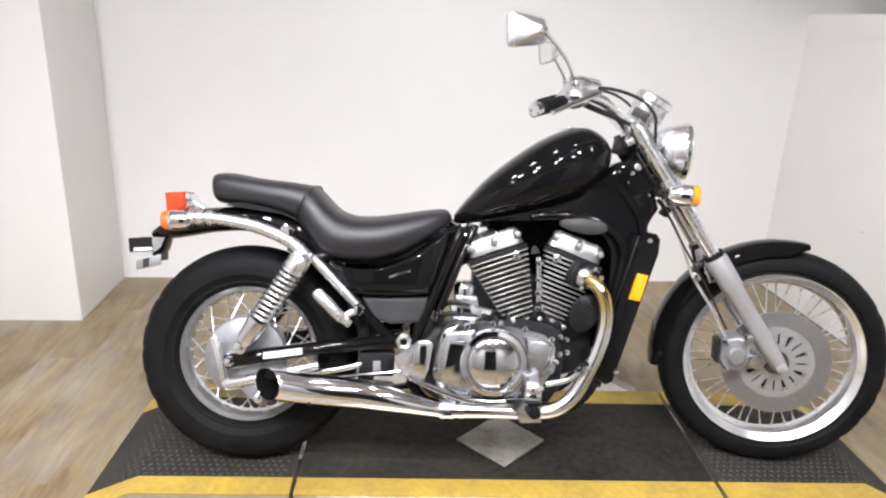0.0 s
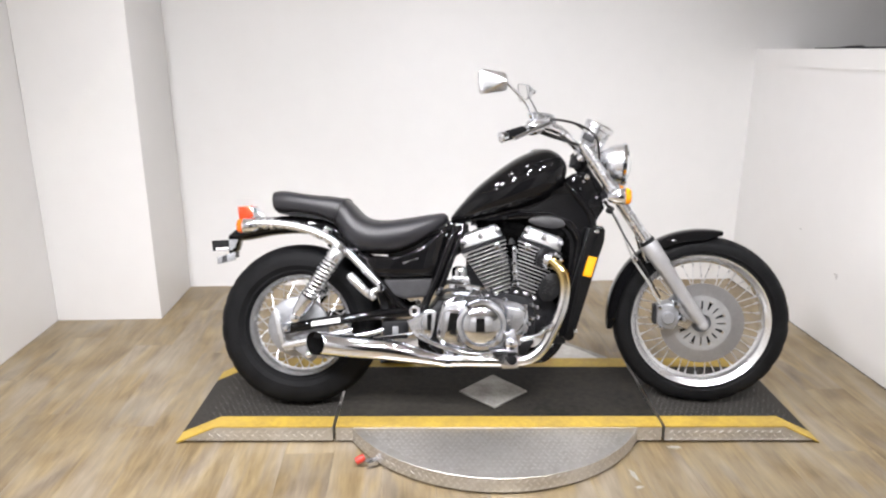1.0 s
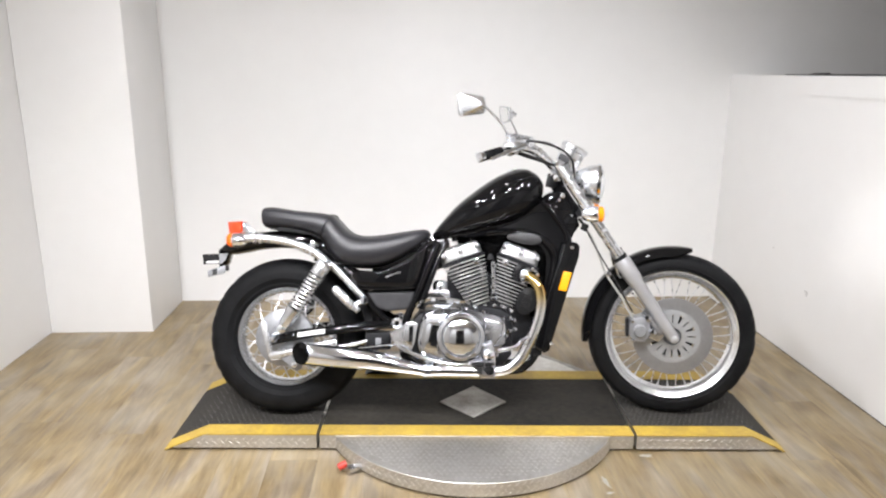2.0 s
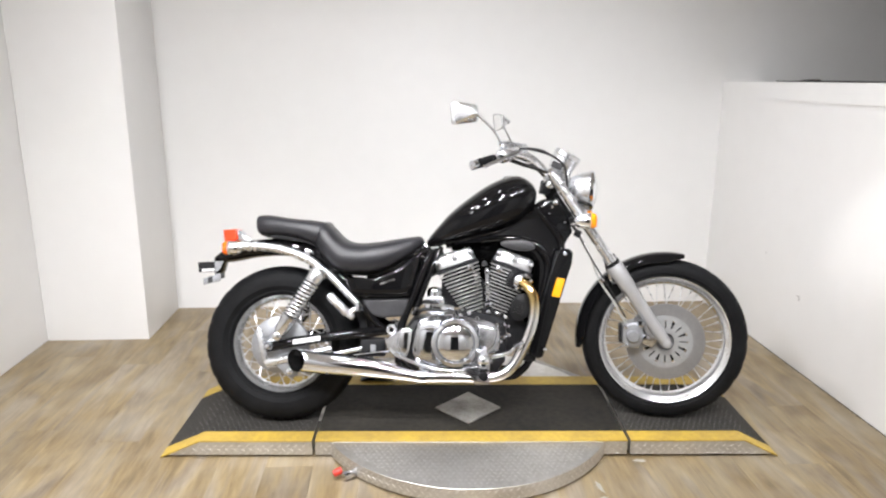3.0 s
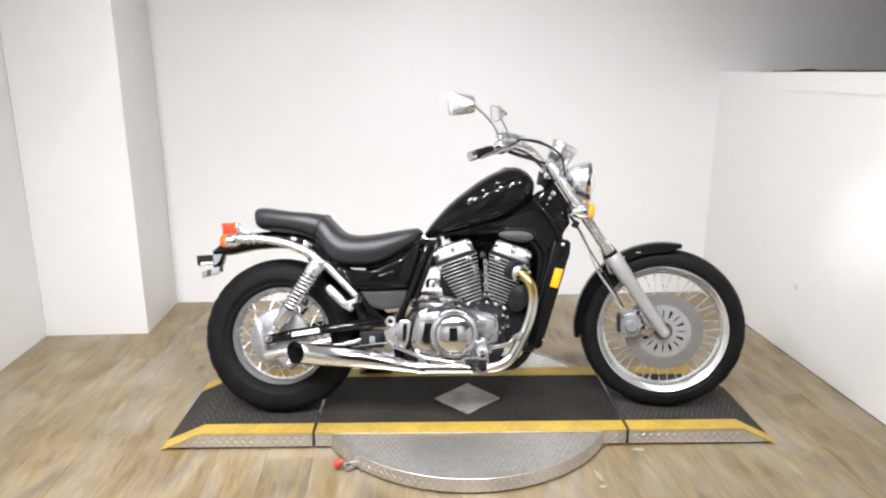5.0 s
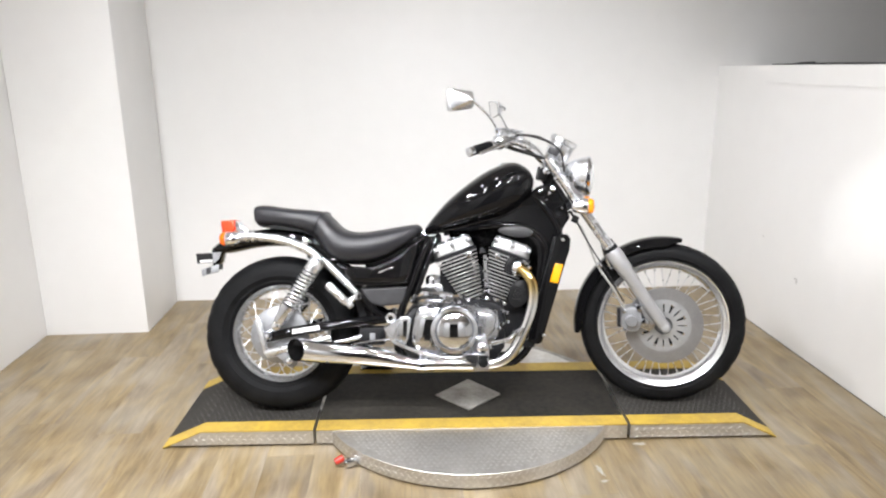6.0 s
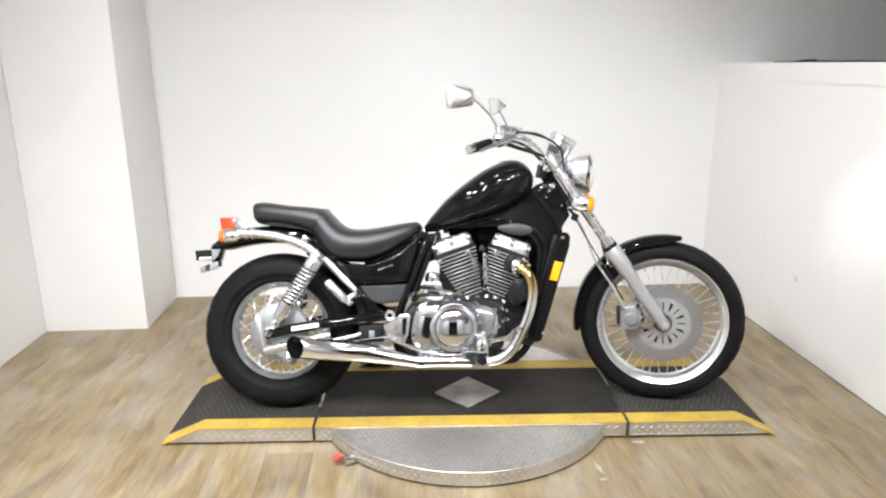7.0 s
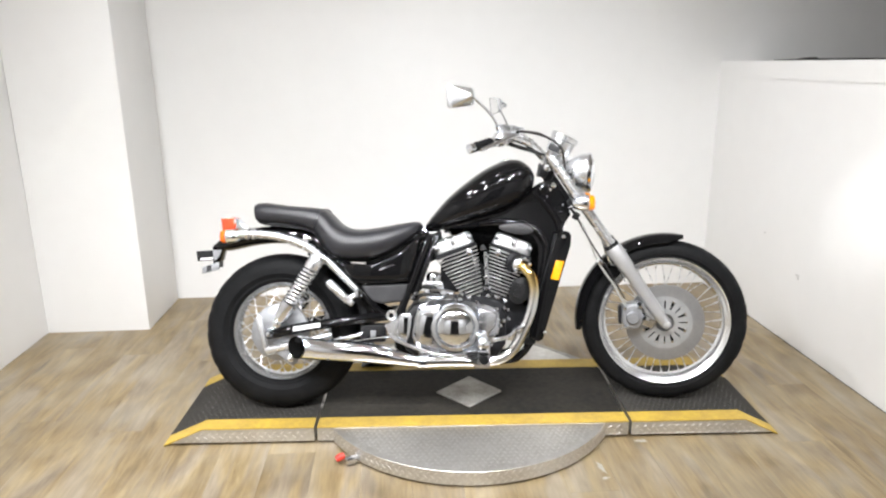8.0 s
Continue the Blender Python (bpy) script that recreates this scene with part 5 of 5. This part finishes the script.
for x, z, y in ((0.556, 0.398, -0.17), (0.62, 0.425, -0.17), (0.69, 0.434, -0.17), (0.78, 0.42, -0.17), (0.855, 0.394, -0.17), (0.868, 0.33, -0.17), (0.83, 0.256, -0.17), (0.76, 0.234, -0.17), (0.628, 0.236, -0.172), (0.56, 0.25, -0.17),
                (0.885, 0.395, -0.14), (0.902, 0.388, -0.14), (0.60, 0.462, -0.13), (0.542, 0.456, -0.13), (0.83, 0.470, -0.12), (0.905, 0.352, -0.14), (0.53, 0.44, -0.13), (0.885, 0.345, -0.14)):
    shared("bolt", first.data, engine, pose(x, y, z))


def cylinder(base, top, w0, w1, lean, edge, name):
    """A finned barrel: fins grow wider from base to top; edge says which flank stays steep."""
    g = group_of(name, engine)
    base, top = Vector((base[0], 0, base[1])), Vector((top[0], 0, top[1]))
    turn = pose(0, 0, 0, 0, lean, 0)
    n = 14
    for i in range(n):
        u = i / (n - 1)
        c = base.lerp(top, u)
        w = w0 + (w1 - w0) * u
        bm = block((w, 0.235, 0.0046), 0.0016, Matrix.Translation(c) @ turn, segments=1)
        part("fin", bm, ALLOY_FIN, g)
    part("barrel", tube([base - (top - base) * 0.12, base, top, top + (top - base) * 0.1], [0.034, 0.036, 0.062, 0.062], 28), BLACK_METAL, g, "black cylinder barrel")
    axis = (top - base).normalized()
    lift = Matrix.Translation(top + axis * 0.004) @ turn
    part("gasket_fin", block((w1 * 1.02, 0.235, 0.012), 0.003, Matrix.Translation(top + axis * 0.010) @ turn, segments=1), BLACK_METAL, g)
    head = bmesh.new()
    rings = []
    for h, sx, sy in ((0.014, w1 * 0.49, 0.100), (0.017, w1 * 0.50, 0.104), (0.052, w1 * 0.475, 0.103), (0.060, w1 * 0.46, 0.099), (0.064, w1 * 0.44, 0.094), (0.071, w1 * 0.30, 0.06)):
        rings.append([lift @ Vector((sx * math.copysign(abs(math.cos(a)) ** 0.28, math.cos(a)), sy * math.copysign(abs(math.sin(a)) ** 0.28, math.sin(a)), h)) for a in (math.tau * j / 32 for j in range(32))])
    bridge(head, rings)
    part("head_cover", head, HEADS, g, "polished alloy head cover")
    for k in (-0.7, -0.25, 0.2, 0.62):
        part("head_bolt", lathe([(0.008, 0), (0.008, 0.008), (0.004, 0.011)], 10, m=lift @ pose(k * w1 * 0.5, -0.090, 0.060, 25, 0, 0)), CHROME, g)
    for k in (-0.50, 0.0, 0.48):
        part("cover_bolt", lathe([(0.0125, -0.006), (0.0125, 0.006), (0.009, 0.011), (0.001, 0.012)], 16, m=lift @ pose(k * w1 * 0.82, -0.1035, 0.044) @ AX_Y), BUFFED, g, "bright cover bolt")
    part("head_boss", lathe([(0.012, 0), (0.012, 0.012), (0.004, 0.015)], 14, m=lift @ pose(edge * w1 * 0.28, -0.113, -0.014) @ AX_Y), CHROME, g)


HEADS = material("satin_head_alloy", (0.55, 0.555, 0.56), (0.43, 0.435, 0.44), 30, 0.26, 0.4, 0.95, bump=0.05, bump_scale=80)
ALLOY_FIN = material("polished_fin_edge", (0.72, 0.72, 0.72), (0.58, 0.58, 0.58), 40, 0.25, 0.4, 0.9)
cylinder((0.774, 0.436), (0.708, 0.612), 0.078, 0.170, -19.5, 1, "rear_cylinder")
cylinder((0.862, 0.440), (0.917, 0.606), 0.066, 0.168, 20.5, -1, "front_cylinder")
part("valley_block", prism([(0.73, 0.42), (0.90, 0.42), (0.88, 0.47), (0.835, 0.50), (0.815, 0.65), (0.80, 0.65), (0.79, 0.50), (0.75, 0.47)], -0.07, 0.07, 0.006), BLACK_METAL, engine)
part("push_rod_cover", tube([(0.822, -0.10, 0.615), (0.824, -0.105, 0.56), (0.826, -0.105, 0.475)], 0.008, 12), CHROME_WORN, engine)
for z in (0.60, 0.553, 0.515, 0.47):
    part("hose_joint", block((0.022, 0.02, 0.014), 0.004, pose(0.823, -0.115, z, 0, 10, 0)), CHROME, engine)
part("mount_plate", prism([(0.640, 0.455), (0.735, 0.455), (0.695, 0.53), (0.660, 0.60), (0.645, 0.57)], -0.05, 0.05, 0.004), BLACK_METAL, engine)
part("air_duct", prism([(0.602, 0.578), (0.655, 0.605), (0.65, 0.69), (0.605, 0.69)], -0.06, 0.06, 0.006), PLASTIC, engine)
part("front_mount", prism([(0.855, 0.26), (0.985, 0.29), (0.992, 0.42), (0.955, 0.52), (0.90, 0.47), (0.86, 0.44)], -0.075, 0.075, 0.008, 2), BLACK_METAL, engine, "black front engine mount")
part("intake_boot", tube([(0.80, -0.03, 0.68), (0.81, -0.06, 0.66), (0.815, -0.07, 0.62)], 0.022, 14), PLASTIC, engine)
# ribs and bolts on the crankcase's shoulder between the cylinders
for i, (x, z, tilt) in enumerate(((0.70, 0.438, -8), (0.735, 0.446, -4), (0.81, 0.452, 0), (0.845, 0.446, 8), (0.878, 0.430, 24))):
    part("case_rib", block((0.010, 0.10, 0.022), 0.004, pose(x, -0.085, z, 0, tilt, 0)), BLACK_METAL, engine)
    part("case_bolt", lathe([(0.0075, -0.003), (0.0075, 0.005), (0.004, 0.008), (0.001, 0.0085)], 10, m=Matrix.Translation((x + 0.016, -0.130, z - 0.008)) @ AX_Y), CHROME_WORN, engine)
part("case_web", prism([(0.79, 0.44), (0.85, 0.44), (0.838, 0.475), (0.826, 0.495), (0.812, 0.475)], -0.118, -0.06, 0.006, 2), BLACK_METAL, engine, "black casting between the cylinders")
# air cleaner cover above the front cylinder
rings = []
for y, k in ((-0.085, 0.8), (-0.105, 1.0), (-0.112, 0.96), (-0.116, 0.7), (-0.1165, 0.1)):
    rings.append([pose(0.945, 0, 0.708, 0, 5, 0) @ Vector((0.070 * k * math.cos(a), y, 0.022 * k * math.sin(a) * (1 + 0.2 * math.cos(a)))) for a in (math.tau * j / 36 for j in range(36))])
bm = bmesh.new()
bridge(bm, rings)
part("air_cleaner_cover", bm, GREY_COVER, engine, "dark grey oval cover")
# starter, chrome fittings behind the rear cylinder
part("starter_cover", prism([(0.572, 0.478), (0.66, 0.474), (0.668, 0.442), (0.64, 0.430), (0.58, 0.436)], -0.128, -0.03, 0.008), CHROME, engine)
part("starter_step", prism([(0.585, 0.505), (0.648, 0.502), (0.655, 0.474), (0.59, 0.476)], -0.120, -0.04, 0.007), POLISHED, engine)
part("oil_filler", lathe([(0.027, -0.02), (0.030, 0.0), (0.030, 0.014), (0.024, 0.024), (0.012, 0.028), (0.004, 0.028)], 28, m=pose(0.614, -0.088, 0.512)), CHROME, engine, "chrome filler cap")
part("hose_union", tube([(0.66, -0.11, 0.462), (0.69, -0.115, 0.455)], 0.010, 12), CHROME, engine)
part("hose", tube([(0.555, -0.10, 0.47), (0.58, -0.12, 0.485), (0.63, -0.115, 0.47), (0.64, -0.11, 0.435)], 0.007, 10, 4), HOSE, engine)
part("hose", tube([(0.545, -0.11, 0.43), (0.57, -0.125, 0.452), (0.66, -0.12, 0.447)], 0.008, 10, 4), HOSE, engine)
# horn
horn = part("horn", lathe([(0.012, -0.025), (0.030, -0.02), (0.045, -0.005), (0.047, 0.008), (0.042, 0.012), (0.004, 0.013)], 32, m=Matrix.Translation((0.952, -0.125, 0.462)) @ pose(0, 0, 0, 0, 22, 0) @ Matrix.Diagonal((0.88, 1, 1.18, 1)) @ AX_Y), PLASTIC, bike, "black horn with a meshed face")
for i in range(5):
    for j in range(6):
        part("horn_hole", block((0.0045, 0.003, 0.006), 0, Matrix.Translation((0.952, -0.139, 0.462)) @ pose(0, 0, 0, 0, 22, 0) @ pose((i - 2) * 0.008, 0, (j - 2.5) * 0.010)), HOSE, horn)

# radiator
rad = group_of("radiator", bike)
part("radiator_core", prism([(1.10, 0.685), (1.132, 0.678), (1.018, 0.278), (0.988, 0.288)], -0.115, 0.115, 0.004), PLASTIC, rad, "black radiator core")
part("radiator_side", prism([(1.112, 0.698), (1.150, 0.692), (1.162, 0.676), (1.156, 0.636), (1.042, 0.268), (1.022, 0.258), (0.986, 0.276), (0.99, 0.30), (1.098, 0.66)], -0.132, -0.108, 0.008, 3), BLACK, rad, "black radiator side shroud")
part("radiator_side", prism([(1.112, 0.698), (1.150, 0.692), (1.162, 0.676), (1.156, 0.636), (1.042, 0.268), (1.022, 0.258), (0.986, 0.276), (0.99, 0.30), (1.098, 0.66)], 0.108, 0.132, 0.008, 3), PLASTIC, rad)
for x, z in ((1.128, 0.672), (1.048, 0.296)):
    part("shroud_bolt", lathe([(0.007, -0.002), (0.007, 0.004), (0.003, 0.006), (0.001, 0.0062)], 12, m=Matrix.Translation((x, -0.134, z)) @ AX_Y), CHROME, rad)
both("side_reflector", prism([(1.096, 0.580), (1.128, 0.574), (1.106, 0.500), (1.074, 0.506)], -0.142, -0.131, 0.003), REFLECTOR, rad, "amber side reflector")
part("radiator_cap", block((0.05, 0.05, 0.03), 0.006, pose(0.99, -0.09, 0.262)), PLASTIC, rad)

# exhaust
ex = group_of("exhaust", bike)
bm = bmesh.new()
line = [Vector((0.066, -0.198, 0.262)), Vector((0.078, -0.198, 0.2615)), Vector((0.20, -0.198, 0.251)), Vector((0.335, -0.198, 0.240)), Vector((0.40, -0.198, 0.229)), Vector((0.47, -0.196, 0.214)), Vector((0.54, -0.194, 0.200)), Vector((0.575, -0.193, 0.197))]
tube(line, [0.043, 0.0432, 0.0415, 0.0395, 0.036, 0.028, 0.0215, 0.021], 36, bm=bm, caps=False)
lip = tube([line[0], Vector((0.0665, -0.198, 0.262)), Vector((0.080, -0.198, 0.2613)), Vector((0.20, -0.198, 0.251))], [0.0425, 0.0392, 0.0388, 0.034], 36, caps=False)
for v in bm.verts[:] + lip.verts[:]:
    if v.co.x < 0.082:
        v.co.x -= (v.co.y + 0.198) * 0.95 - 0.018
# sooty liner, taken to dead black for the shade within the mouth
part("muffler_liner", lip, DEEP, ex, "sooty muffler mouth, blackened further as its inner shade")
part("muffler", bm, CHROME, ex, "chrome tapered muffler")
part("muffler_core", lathe([(0.034, 0), (0.034, 0.003), (0.002, 0.003)], 28, m=along((0.17, -0.198, 0.2535), (0.05, -0.198, 0.2645))), HOSE, ex)
part("muffler_clamp", tube([(0.548, -0.194, 0.199), (0.585, -0.193, 0.197)], 0.0245, 24), CHROME_WORN, ex)
for x in (0.556, 0.582):
    part("clamp_band", tube([(x - 0.005, -0.194, 0.199), (x + 0.005, -0.194, 0.198)], 0.0265, 24), CHROME_WORN, ex)
part("clamp_screw", block((0.020, 0.010, 0.012), 0.002, pose(0.569, -0.219, 0.196)), BLACK_METAL, ex, "dark clamp screw")
for x in (0.605, 0.69):
    part("pipe_joint", tube([(x - 0.006, -0.1925, 0.197), (x + 0.006, -0.192, 0.1965)], 0.0235, 24), CHROME_WORN, ex)
part("muffler_bolt", lathe([(0.012, 0), (0.012, 0.012), (0.004, 0.016)], 14, m=Matrix.Translation((0.055, -0.16, 0.215)) @ AX_Y), CHROME, ex)
part("header_pipe", tube([(0.575, -0.193, 0.197), (0.676, -0.19, 0.196), (0.802, -0.187, 0.194), (0.868, -0.184, 0.202), (0.918, -0.182, 0.240), (0.952, -0.180, 0.300), (0.980, -0.178, 0.362), (0.999, -0.172, 0.425), (1.002, -0.165, 0.482), (0.988, -0.155, 0.530), (0.960, -0.135, 0.560), (0.935, -0.11, 0.566)], 0.021, 24, 5), HEAT, ex, "chrome header pipe heat-tinted gold at the port")
part("header_pipe", tube([(0.585, -0.165, 0.215), (0.56, -0.16, 0.24), (0.55, -0.13, 0.30), (0.58, -0.06, 0.38)], 0.018, 16, 5), CHROME_WORN, ex)
part("port_collar", lathe([(0.036, -0.030), (0.044, -0.026), (0.040, -0.020), (0.044, -0.014), (0.040, -0.008), (0.042, -0.003), (0.030, 0.0)], 28, m=along((0.945, -0.118, 0.566), (0.988, -0.163, 0.543))), BLACK_METAL, ex, "black ribbed port collar")
part("port_flange", lathe([(0.030, -0.012), (0.030, 0.006), (0.024, 0.014), (0.018, 0.014)], 24, m=along((0.952, -0.125, 0.563), (0.995, -0.17, 0.54))), CHROME_WORN, ex)
for x, z in ((0.972, 0.588), (0.935, 0.535), (0.990, 0.565)):
    part("flange_nut", lathe([(0.008, -0.012), (0.008, 0.014), (0.004, 0.018)], 6, m=Matrix.Translation((x, -0.145, z)) @ AX_Y), CHROME, ex)
part("pipe_bracket", prism([(0.72, 0.235), (0.79, 0.240), (0.82, 0.235), (0.825, 0.172), (0.765, 0.170), (0.755, 0.205), (0.735, 0.215)], -0.212, -0.205, 0.002), CHROME_WORN, ex)

# rider's foot controls
foot = group_of("foot_control", bike)
part("foot_bracket", prism([(0.418, 0.340), (0.43, 0.305), (0.455, 0.277), (0.505, 0.270), (0.517, 0.300), (0.528, 0.372), (0.515, 0.382), (0.485, 0.380), (0.475, 0.362)], -0.165, -0.145, 0.006, 2), POLISHED, foot, "silver alloy foot bracket")
part("bracket_recess", prism([(0.474, 0.318), (0.484, 0.296), (0.504, 0.290), (0.517, 0.366), (0.488, 0.370), (0.478, 0.350)], -0.1665, -0.160, 0.001), CHROME, foot)
part("pedal_rod", tube([(0.46, -0.172, 0.283), (0.53, -0.180, 0.252), (0.62, -0.19, 0.226), (0.70, -0.195, 0.220), (0.79, -0.195, 0.226)], 0.009, 12, 4), CHROME, foot, "chrome pedal rod")
part("pedal_boss", lathe([(0.022, -0.02), (0.024, 0.0), (0.022, 0.02), (0.012, 0.028), (0.003, 0.029)], 24, m=Matrix.Translation((0.800, -0.195, 0.262)) @ AX_Y), CHROME, foot)
part("pedal_arm", prism([(0.775, 0.30), (0.812, 0.31), (0.826, 0.26), (0.825, 0.20), (0.785, 0.195), (0.778, 0.24)], -0.205, -0.185, 0.006, 2), CHROME_WORN, foot, "cast alloy pedal arm")
peg = part("rider_peg", tube([(0.800, -0.205, 0.205), (0.800, -0.215, 0.205), (0.800, -0.232, 0.206), (0.800, -0.238, 0.206)], [0.016, 0.018, 0.018, 0.014], 16), RUBBER, foot, "black rubber rider peg")
part("peg_pad", block((0.036, 0.036, 0.010), 0.003, pose(0.800, -0.222, 0.228)), RUBBER, peg, "black rubber peg pad")
part("peg_end", lathe([(0.016, -0.002), (0.0165, 0.004), (0.008, 0.007), (0.001, 0.0075)], 20, m=Matrix.Translation((0.800, -0.237, 0.206)) @ AX_Y), RUBBER, peg, "black rubber peg end")
part("pedal_pad", tube([(0.835, -0.20, 0.275), (0.90, -0.205, 0.292), (0.925, -0.205, 0.315)], 0.008, 10, 3), CHROME, foot, "chrome brake pedal")
part("pedal_pad", block((0.04, 0.07, 0.014), 0.005, pose(0.930, -0.215, 0.325, 0, -35, 0)), CHROME_WORN, foot)

# things low between the wheels: mounts, stand
part("lower_mount", block((0.10, 0.08, 0.07), 0.01, pose(0.37, -0.07, 0.300)), BLACK_METAL, bike)
part("sensor_box", block((0.022, 0.012, 0.03), 0.003, pose(0.372, -0.118, 0.298)), ALLOY, bike, "small pale tag")
part("linkage", tube([(0.20, -0.10, 0.272), (0.30, -0.10, 0.292), (0.36, -0.10, 0.315)], 0.010, 10, 3), CHROME_WORN, bike)
stand = group_of("side_stand", bike)
part("stand_leg", tube([(0.52, 0.12, 0.215), (0.47, 0.20, 0.165), (0.37, 0.355, 0.112)], [0.013, 0.012, 0.011], 12, 3), BLACK, stand, "black side stand leg")
part("stand_foot", prism([(0.275, 0.004), (0.425, 0.004), (0.405, 0.026), (0.33, 0.030)], -0.03, 0.03, 0.004), BLACK, stand, "black stand foot", pose(0, 0.365, 0.0992, 15.5, 0, 0))

# ---- floor planks, laid lengthways with staggered ends ----
ROWS_OF, LAID = 22, NEAR
PW, PL = (RIGHT - LEFT) / ROWS_OF, 1.25
cut = {}
for row in range(ROWS_OF):
    xc = LEFT + (row + 0.5) * PW
    y, end = LAID, LAID + 0.25 + (row * 0.47) % (PL - 0.2)
    while y < BACK - 0.01:
        end = min(end, BACK)
        size = round(end - y, 3)
        m = ROOM @ pose(xc, (y + end) / 2, -0.003)
        if size in cut:
            shared("plank", cut[size], floor, m)
        else:
            made = part("plank", block((PW - 0.0006, size - 0.0006, 0.006)), FLOOR, floor)
            made.matrix_basis = m
            cut[size] = made.data
        y, end = end, end + PL
